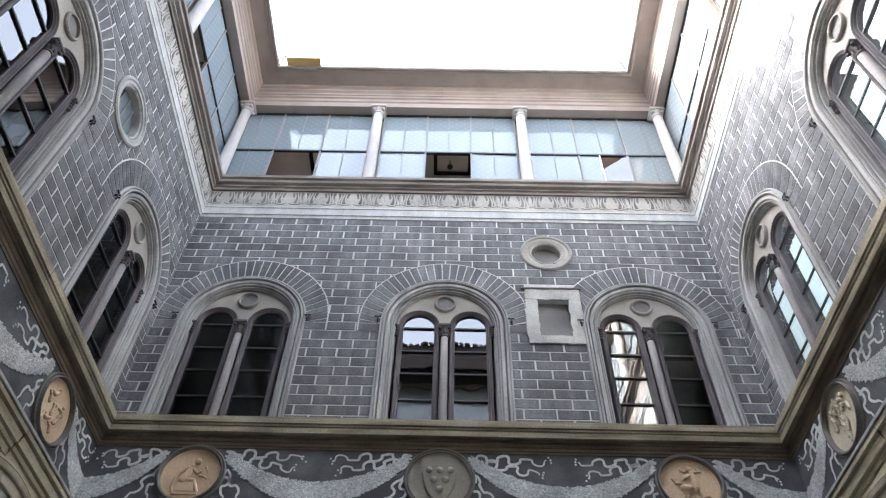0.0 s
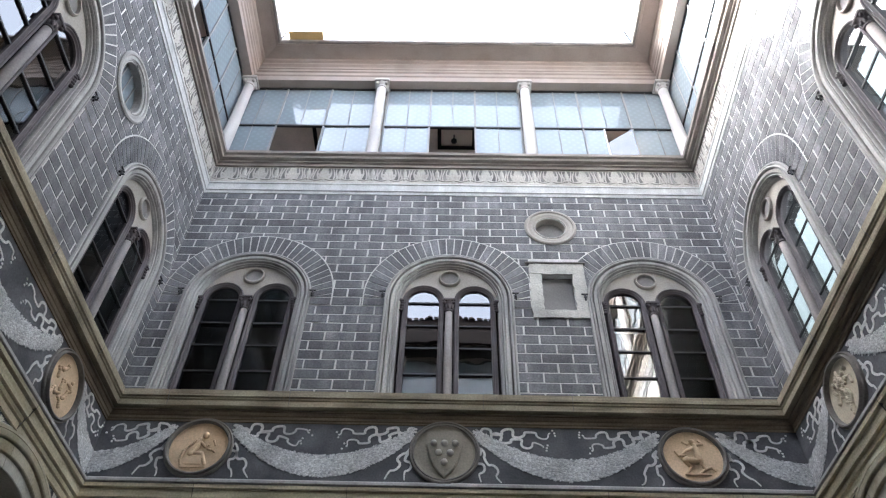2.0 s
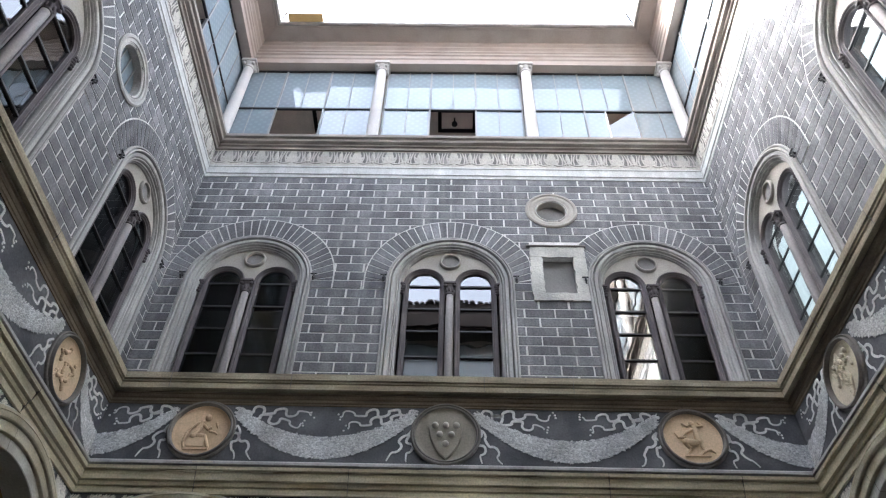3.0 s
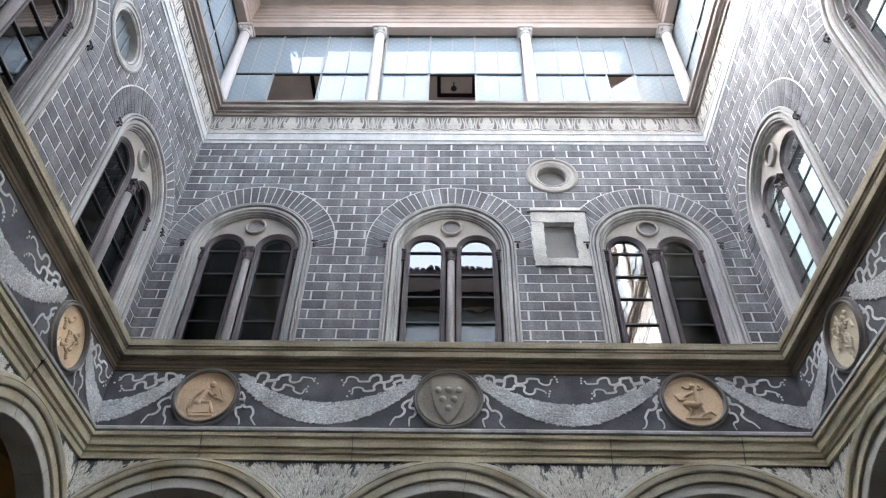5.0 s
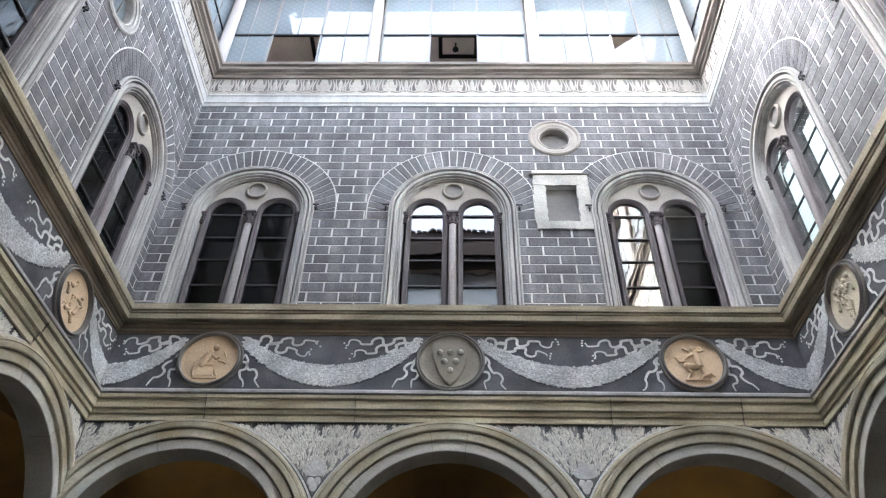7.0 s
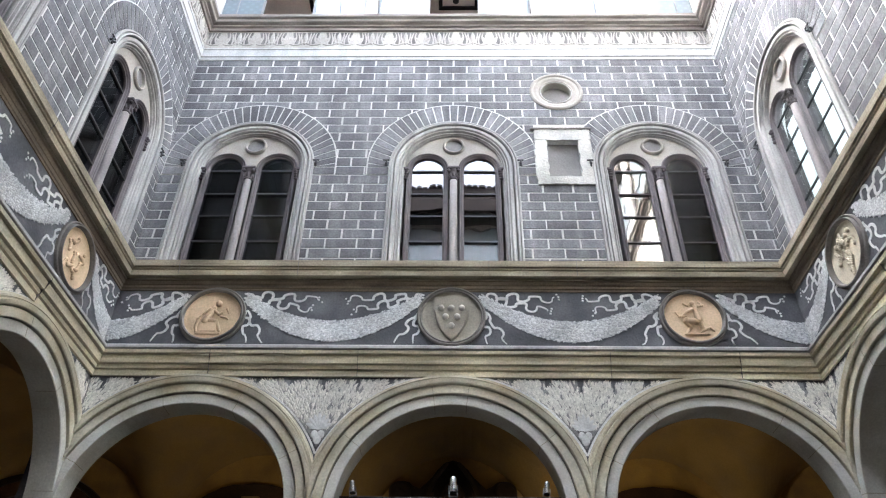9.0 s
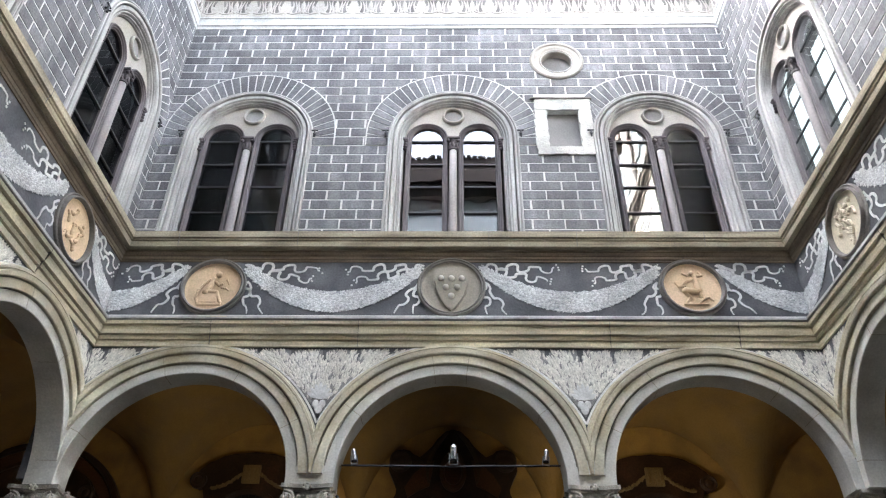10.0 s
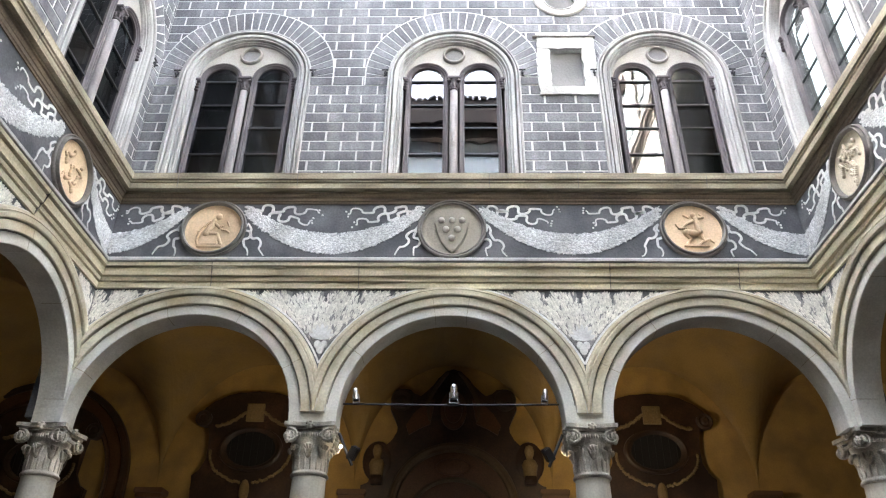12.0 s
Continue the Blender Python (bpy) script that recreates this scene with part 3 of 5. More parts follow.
# ---- arcade ----
def archivolt(m, c, lo, hi):
    thing = empty("archivolt", m, "moulded grey sandstone arch over two columns", "arch", "arches of the arcade")
    bands = (("intrados_band", [(1.48, ARCADE + 0.02), (1.48, -0.015), (1.49, -0.025), (1.622, -0.025), (1.626, 0.0), (1.60, ARCADE + 0.02)]),
             ("middle_band", [(1.635, 0.03), (1.635, -0.055), (1.645, -0.065), (1.758, -0.065), (1.762, 0.03)]),
             ("outer_moulding", [(1.77, 0.03), (1.77, -0.09), (1.785, -0.105), (1.835, -0.115), (1.845, -0.085), (1.86, -0.085), (1.865, -0.10), (1.895, -0.10), (1.905, -0.05), (1.925, -0.045), (1.925, 0.03)]))
    for name, profile in bands:
        bm = bmesh.new()
        if name == "intrados_band":
            arch(bm, profile, c, Z_SPRING, Z_CAP, 40, clamp=(lo, hi))
        else:
            # in a corner the outer bands stop at the face of the neighbouring wall
            ends = (lo if c - lo > 1.79 else lo + 0.054, hi if hi - c > 1.79 else hi - 0.054)
            inner = min(r for r, w in profile)
            feet = [4.84 if abs(e - c) > 1.79 else Z_SPRING + math.sqrt(max(0.0, inner ** 2 - (e - c) ** 2)) for e in ends]
            arch(bm, profile, c, Z_SPRING, Z_CAP, 40, clamp=ends, foot=feet)
        part(name, bm, ARCH_PALE if name == "intrados_band" else ARCH_STONE, thing)
    rng = random.Random(int(c * 100))
    for k in range(4):
        a = math.pi * (k + 0.5 + rng.uniform(-0.35, 0.35)) / 4
        bm = bmesh.new()
        for r0, r1, w0 in ((1.478, 1.625, -0.0265), (1.637, 1.757, -0.0665)):
            pts = [(c + r * math.cos(a + e / r), Z_SPRING + r * math.sin(a + e / r)) for r, e in ((r0, -0.004), (r1, -0.004), (r1, 0.004), (r0, 0.004))]
            prism(bm, pts, w0, 0.0 if r0 > 1.6 else 0.25)
        part("joint", bm, JOINT_STONE, thing)
    for q in (-1, 1):
        end = hi if q > 0 else lo
        a, b = sorted((c + q * 1.6, end))
        if abs(end - c) > 1.79:
            bm = bmesh.new()
            box(bm, a, b, -0.0245, 0.02, Z_CAP, 4.95)
            box(bm, a + 0.03, b, -0.0635, 0.02, 4.841, 5.02) if q > 0 else box(bm, a, b - 0.03, -0.0635, 0.02, 4.841, 5.02)
            part("springer", bm, ARCH_PALE, thing)


for side, (m, u0, u1, bays, wins) in WALLS.items():
    for c in bays:
        if side == "left":
            c -= 0.06
        archivolt(m, c, max(c - 1.797, u0 - 0.03), min(c + 1.797, u1 + 0.03))


def spiral(bm, cu, w, cz, r0, flip, normal_turn):
    last = None
    rot = Matrix.Rotation(normal_turn, 4, "Z")
    for i in range(27):
        a = i / 26 * 2 * math.pi * 1.9
        r = r0 * (1 - 0.78 * i / 26)
        p = rot @ Vector((cu + flip * r * math.sin(a), w, cz + r * math.cos(a)))
        if last is not None:
            tube(bm, last, p, 0.025 * (1 - 0.55 * i / 26), 6)
        last = p


def column():
    thing = empty("column", Matrix.Identity(4), "grey sandstone column with a carved composite capital", "column", "columns of the arcade")
    bm = bmesh.new()
    lathe(bm, [(0.265, 0.42), (0.25, 0.45), (0.245, 1.5), (0.235, 2.6), (0.213, 4.02), (0.213, 4.05)], 40)
    part("shaft", bm, COLUMN_STONE, thing, smooth=True)
    bm = bmesh.new()
    lathe(bm, [(0.36, 0.14), (0.375, 0.18), (0.36, 0.23), (0.31, 0.25), (0.30, 0.29), (0.32, 0.31), (0.335, 0.34), (0.32, 0.38), (0.27, 0.42)], 32)
    box(bm, -0.38, 0.38, -0.38, 0.38, 0, 0.14, 0.01)
    part("base", bm, COLUMN_STONE, thing)
    bm = bmesh.new()
    lathe(bm, [(0.215, 3.895), (0.238, 3.905), (0.25, 3.93), (0.24, 3.955), (0.225, 3.965), (0.222, 3.99), (0.225, 4.2), (0.24, 4.36), (0.27, 4.44), (0.275, 4.5), (0.25, 4.6)], 40)
    cap = part("capital", bm, CAPITAL_STONE, thing, "carved capital with volutes, darkened by dirt", smooth=True)
    for k in range(18):
        a = k * math.pi / 9
        bm = bmesh.new()
        blob(bm, 0.222 * math.cos(a), 0.222 * math.sin(a), 4.1, 0.02, 0.013, 0.12, 0, 8)
        part("flute", bm, CAPITAL_STONE, cap, smooth=True)
    # abacus with hollowed sides
    bm = bmesh.new()
    for z0, z1, s in ((4.585, 4.625, 0.30), (4.628, 4.69, 0.335)):
        pts = []
        for k in range(4):
            a = Matrix.Rotation(math.pi / 2 * k, 2)
            for q in ((-s, -s + 0.05), (-s, -s), (-s + 0.05, -s), (-s * 0.5, -s + 0.035), (0, -s + 0.05), (s * 0.5, -s + 0.035)):
                pts.append(a @ Vector(q))
        lo = [bm.verts.new((p.x, p.y, z0)) for p in pts]
        hi = [bm.verts.new((p.x, p.y, z1)) for p in pts]
        bm.faces.new(lo[::-1])
        bm.faces.new(hi)
        for i in range(len(pts)):
            j = (i + 1) % len(pts)
            bm.faces.new((lo[i], lo[j], hi[j], hi[i]))
    part("abacus", bm, CAPITAL_STONE, cap)
    for k in range(4):
        for flip in (-1, 1):
            bm = bmesh.new()
            spiral(bm, flip * 0.25, -0.30, 4.48, 0.1, -flip, math.pi / 2 * k)
            rot = Matrix.Rotation(math.pi / 2 * k, 4, "Z")
            disc = bmesh.new()
            disc_lathe(disc, [(0.0, -0.285), (0.03, -0.27), (0.095, -0.265), (0.095, -0.235), (0.0, -0.235)], flip * 0.25, 4.48, 16)
            me = bpy.data.meshes.new("tmp")
            disc.transform(rot)
            disc.to_mesh(me)
            disc.free()
            bm.from_mesh(me)
            part("volute", bm, CAPITAL_STONE, cap, "spiral stone volute")
    for k in range(8):
        a = math.pi / 4 * k + math.pi / 8 * 0
        bm = bmesh.new()
        blob(bm, 0, -0.232, 4.25, 0.05, 0.026, 0.1)
        blob(bm, 0, -0.268, 4.345, 0.052, 0.045, 0.03)
        for q in (-1, 0, 1):
            blob(bm, q * 0.038, -0.298, 4.318, 0.016, 0.02, 0.04, q * 0.25, 8)
        for q in (-1, 1):
            blob(bm, q * 0.045, -0.238, 4.27, 0.02, 0.022, 0.075, q * 0.3, 8)
        bm.transform(Matrix.Rotation(a, 4, "Z"))
        part("acanthus_leaf", bm, CAPITAL_STONE, cap, smooth=True)
    for k in range(4):
        bm = bmesh.new()
        for q in range(-4, 5):
            blob(bm, q * 0.032, -0.275, 4.50, 0.014, 0.02, 0.035, 0, 6)
        blob(bm, 0, -0.31, 4.64, 0.055, 0.035, 0.055)
        for q in range(5):
            blob(bm, 0.04 * math.cos(q * 1.256), -0.325, 4.64 + 0.04 * math.sin(q * 1.256), 0.026, 0.02, 0.026, 0, 6)
        bm.transform(Matrix.Rotation(math.pi / 2 * k, 4, "Z"))
        part("rosette", bm, CAPITAL_STONE, cap, smooth=True)
    # the capital is low: its height is a little under the shaft's lower width and a half
    squat = Matrix.Translation((0, 0, 4.69)) @ Matrix.Diagonal((0.97, 0.97, 0.82, 1)) @ Matrix.Translation((0, 0, -4.69))
    for ob in (cap, *cap.children):
        ob.data.transform(squat)
    return thing


first_column = column()
spots = []
for x in (CX - 1.79, CX + 1.79):
    spots += [(x, 0.19), (x, YB - 0.19)]
for y in (-3.23, -6.83):
    spots.append((XL - 0.22, y))
for y in (-3.41, -7.01):
    spots.append((XR + 0.22, y))
spots += [(XL - 0.185, 0.3), (XR + 0.22, 0.26), (XL - 0.24, YB - 0.24), (XR + 0.22, YB - 0.24)]
first_column.matrix_basis = pose(*spots[0], 0)
for x, y in spots[1:]:
    copy_thing(first_column, pose(x, y, 0))


# ---- frieze ornament ----
def swag_line(a, b, t):
    s = 1 - (2 * t - 1) ** 2
    return a + (b - a) * t, 8.01 - 0.58 * s, 0.235 + 0.175 * s


def swag(m, a, b, t0=0.0, t1=1.0, seed=1):
    """A hanging garland from u = a to u = b, of which the stretch t0 to t1 lies on this wall."""
    rng = random.Random(seed)
    thing = empty("garland", m, "pale sgraffito leaf garland hanging across the dark frieze", "garland", "garlands of the frieze")
    n = 60
    bm = bmesh.new()
    top, bot = [], []
    for i in range(n + 1):
        t = t0 + (t1 - t0) * i / n
        u, z, h = swag_line(a, b, t)
        top.append((u, z + h / 2 - 0.03 + rng.uniform(-0.012, 0.012)))
        bot.append((u, z - h / 2 + 0.03 + rng.uniform(-0.012, 0.012)))
    prism(bm, top + bot[::-1] if a > b else bot + top[::-1], -0.008, 0.002)
    part("garland_body", bm, LEAF_BASE, thing)
    bm = bmesh.new()
    sign = 1 if b > a else -1
    count = int(2700 * (t1 - t0))
    for i in range(count):
        t = t0 + (t1 - t0) * rng.random()
        u, z, h = swag_line(a, b, t)
        q = rng.uniform(-0.5, 0.5)
        slope = math.atan2(-4 * 0.59 * (1 - 2 * t), abs(b - a))
        direction = (slope if t < 0.5 else slope + math.pi) + rng.gauss(0, 0.45) + q * (-1.1 if t < 0.5 else 1.1)
        if sign < 0:
            direction = math.pi - direction
        u0_ = u + rng.uniform(-0.02, 0.02)
        size = rng.uniform(0.028, 0.058)
        leaf(bm, u0_ - math.cos(direction) * size / 2, z + q * (h - 0.05) - math.sin(direction) * size / 2, direction, size, size * rng.uniform(0.4, 0.6), -0.009 - 0.0012 * (i % 4))
    part("leaves", bm, LEAF_WHITE, thing)["kind"] = "stuff"


def wavy(u0, z0, u1, z1, amp, waves, rng, n=44):
    pts = []
    ph = rng.choice((0.0, math.pi)) + rng.uniform(-0.4, 0.4)
    du, dz = u1 - u0, z1 - z0
    L = math.hypot(du, dz)
    for i in range(n):
        t = i / (n - 1)
        a = t ** 0.9 * waves * 2 * math.pi + ph
        grow = min(1, 0.25 + t * 2.2) * (1 - 0.35 * t)
        s = amp * grow * (math.sin(a) + 0.28 * math.sin(1.7 * a + 2 * ph + 1.0))
        along = t * L - amp * 0.5 * grow * math.sin(2 * a)
        pts.append((u0 + du / L * along - dz / L * s, z0 + dz / L * along + du / L * s))
    return pts


def ribbons(m, c, d, seed, short=1.0, lower=True):
    """The fluttering bands on one side (d) of a roundel at u = c."""
    rng = random.Random(seed)
    thing = empty("ribbon", m, "white fluttering sgraffito ribbons beside a roundel", "ribbon", "ribbons of the frieze")
    for z0, z1, far, amp in ((8.07, 8.0, 1.58, 0.072), (8.02, 7.80, 1.46, 0.075)):
        bm = bmesh.new()
        pts = wavy(c + d * 0.42, z0, c + d * (0.42 + (far - 0.42) * short), z1, amp, 3.3 * short + 0.3, rng, 110)
        strip(bm, pts, 0.042, -0.008, 0.001)
        e = pts[-1]
        for q in range(3):
            disc_lathe(bm, [(0, -0.008), (0.016, -0.006), (0.018, 0.001)], e[0] + d * rng.uniform(0.0, 0.08), e[1] + (q - 1) * 0.045, 8)
        part("band", bm, RIBBON, thing)
    if lower:
        for ue, amp in ((0.54, 0.05), (0.82, 0.045)):
            bm = bmesh.new()
            strip(bm, wavy(c + d * 0.50, 7.78, c + d * ue, 7.24, amp * 1.05, 1.9, rng, 70), 0.038, -0.0075, 0.001)
            part("tail", bm, RIBBON, thing)


def roundel(m, c, z, seed, form, stone, rim_r=0.5):
    rng = random.Random(seed)
    thing = empty("roundel", m, "cream marble roundel with a crowded relief in a dark rim" if stone == TONDO_PALE else "ochre marble roundel with a carved relief in a dark rim", "roundel", "roundels of the frieze")
    bm = bmesh.new()
    r = rim_r
    disc_lathe(bm, [(r, 0.0), (r, -0.035), (r - 0.012, -0.05), (r - 0.024, -0.045), (r - 0.03, -0.03), (r - 0.04, -0.03), (r - 0.046, -0.085), (r - 0.066, -0.08), (r - 0.075, -0.04), (r - 0.08, -0.005)], c, z, 56)
    part("rim", bm, RIM, thing, "dark weathered stone rim", smooth=False)
    bm = bmesh.new()
    disc_lathe(bm, [(r - 0.05, -0.022), (r - 0.075, -0.014), (r - 0.12, -0.006), (0.2, -0.003), (0, -0.003)], c, z, 48)
    part("disc", bm, stone, thing)
    def limb(*pts, r=0.03):
        """A rounded ridge along points about the middle of the disc, tapering to its end."""
        for k, (p, q) in enumerate(zip(pts, pts[1:])):
            steps = max(2, int(math.hypot(q[0] - p[0], q[1] - p[1]) / 0.022))
            for i in range(steps + 1):
                t = i / steps
                size = r * (1 - 0.35 * (k + t) / (len(pts) - 1))
                blob(bm, c + p[0] + (q[0] - p[0]) * t, -0.012, z + p[1] + (q[1] - p[1]) * t, size, size * 0.95, size, 0, 8)
    bm, foot = bmesh.new(), bmesh.new()
    if form == "seated":
        box(foot, c - 0.15, c + 0.1, -0.04, -0.004, z - 0.29, z - 0.13, 0.008)
        box(foot, c - 0.2, c + 0.17, -0.03, -0.004, z - 0.33, z - 0.285, 0.006)
        limb((-0.09, -0.1), (-0.04, 0.02), (0.0, 0.13), r=0.062)
        limb((-0.08, -0.09), (0.07, -0.1), (0.15, -0.27), r=0.042)
        limb((-0.02, 0.12), (0.09, 0.02), (0.13, 0.05), r=0.03)
        limb((-0.06, 0.12), (-0.16, 0.02), (-0.21, -0.08), r=0.03)
        limb((-0.2, -0.06), (-0.22, -0.2), (-0.19, -0.3), r=0.03)
        blob(bm, c + 0.06, -0.018, z + 0.21, 0.05, 0.045, 0.055, 0, 12)
        limb((0.14, -0.02), (0.2, -0.03), (0.24, -0.06), r=0.022)
        limb((0.2, 0.12), (0.23, 0.05), r=0.02)
    elif form == "rearing":
        box(foot, c - 0.17, c + 0.2, -0.035, -0.004, z - 0.3, z - 0.27, 0.006)
        limb((-0.1, -0.06), (0.02, -0.07), (0.1, -0.05), r=0.062)
        limb((0.08, -0.04), (0.07, 0.1), (0.05, 0.2), r=0.06)
        limb((-0.12, -0.08), (-0.06, -0.17), (-0.13, -0.27), r=0.034)
        limb((0.1, -0.08), (0.13, -0.2), (0.05, -0.27), r=0.034)
        limb((0.14, -0.2), (0.22, -0.17), (0.27, -0.22), r=0.026)
        limb((0.04, 0.16), (-0.08, 0.1), (-0.16, 0.02), r=0.03)
        limb((-0.1, 0.02), (-0.2, 0.02), (-0.24, 0.09), r=0.026)
        limb((0.08, 0.2), (0.18, 0.22), (0.13, 0.27), r=0.026)
        limb((-0.1, 0.25), (-0.04, 0.21), (0.03, 0.26), r=0.022)
        blob(bm, c + 0.03, -0.018, z + 0.25, 0.045, 0.04, 0.045, 0, 12)
    elif form == "scattered":
        for u, v, a in ((-0.08, 0.2, 0.6), (-0.2, 0.08, 1.9), (-0.02, 0.0, 1.5), (0.16, -0.05, 1.1), (-0.04, -0.16, 0.3), (0.08, -0.2, 2.2), (-0.18, -0.22, 0.9), (0.17, 0.1, 2.6)):
            limb((u - 0.06 * math.cos(a), v - 0.06 * math.sin(a)), (u, v + 0.012), (u + 0.07 * math.cos(a + 0.5), v + 0.07 * math.sin(a + 0.5)), r=0.034)
            blob(bm, c + u + 0.02, -0.016, z + v + 0.075, 0.026, 0.026, 0.03, 0, 8)
    else:
        for k in range(15):
            u, v = rng.uniform(-0.22, 0.22), rng.uniform(-0.26, 0.24)
            a = rng.uniform(1.0, 2.2)
            limb((u - 0.1 * math.cos(a), v - 0.1 * math.sin(a)), (u + rng.uniform(-0.03, 0.03), v), (u + 0.09 * math.cos(a + 0.6), v + 0.09 * math.sin(a + 0.6)), r=rng.uniform(0.026, 0.04))
        for k in range(5):
            blob(bm, c - 0.18 + 0.09 * k, -0.02, z + 0.2 + 0.03 * math.sin(2.1 * k), 0.034, 0.034, 0.04, 0, 8)
    part("relief", bm, stone, thing, smooth=True)["kind"] = "stuff"
    if len(foot.verts):
        part("plinth", foot, stone, thing)
    else:
        foot.free()


def shield(m, c, z):
    thing = empty("shield_roundel", m, "grey stone roundel with a shield of six balls", "roundel")
    bm = bmesh.new()
    r = 0.515
    disc_lathe(bm, [(r, 0.0), (r, -0.04), (r - 0.012, -0.06), (r - 0.03, -0.06), (r - 0.036, -0.035), (r - 0.046, -0.035), (r - 0.05, -0.055), (r - 0.066, -0.05), (r - 0.072, -0.01), (r - 0.075, 0.0)], c, z, 64)
    part("rim", bm, RIM, thing)
    bm = bmesh.new()
    disc_lathe(bm, [(r - 0.068, -0.02), (r - 0.1, -0.01), (0.38, -0.006), (0, -0.006)], c, z, 48)
    part("disc", bm, TONDO_GREY, thing)
    bm = bmesh.new()
    half = [(0.0, -0.43), (0.075, -0.36), (0.155, -0.24), (0.22, -0.08), (0.25, 0.1), (0.255, 0.33), (0.12, 0.33), (0, 0.33)]
    pts = [(c + u, z + v) for u, v in half] + [(c - u, z + v) for u, v in half[-2:0:-1]]
    prism(bm, pts, -0.055, 0)
    bmesh.ops.bevel(bm, geom=[e for e in bm.edges if all(v.co.y < -0.05 for v in e.verts)], offset=0.012, segments=2, affect="EDGES")
    part("shield", bm, TONDO_GREY, thing)
    for u, v in ((-0.155, 0.125), (0, 0.125), (0.155, 0.125), (-0.085, -0.03), (0.085, -0.03), (0, -0.185)):
        bm = bmesh.new()
        blob(bm, c + u, -0.06, z + v, 0.05, 0.048, 0.05, 0, 14)
        part("ball", bm, BALL, thing, smooth=True)


ZT = 7.685
for n, (side, (m, u0, u1, bays, wins)) in enumerate(WALLS.items()):
    order = sorted(bays)
    for k, c in enumerate(order):
        if side == "front" and k == 1:
            shield(m, c, ZT)
        else:
            form = {("front", 0): "seated", ("front", 2): "rearing", ("left", 2): "scattered", ("back", 0): "seated", ("back", 2): "rearing"}.get((side, k), "crowded")
            roundel(m, c, ZT, 10 * n + k, form, TONDO_PALE if side == "right" else TONDO)
        for d in (-1, 1):
            room = min(c - u0 if d < 0 else u1 - c, 1.8)
            ribbons(m, c, d, 100 * n + 10 * k + d, short=1.0 if room >= 1.75 else 0.85)
    for k in (0, 1):
        swag(m, order[k] + 0.46, order[k + 1] - 0.46, seed=n * 7 + k)
    # the corner garlands fold round the corner at their lowest point
    a = order[0]
    swag(m, a - 0.46, 2 * u0 - a + 0.46, 0, 0.5, seed=n * 7 + 3)
    a = order[-1]
    swag(m, a + 0.46, 2 * u1 - a - 0.46, 0, 0.5, seed=n * 7 + 4)


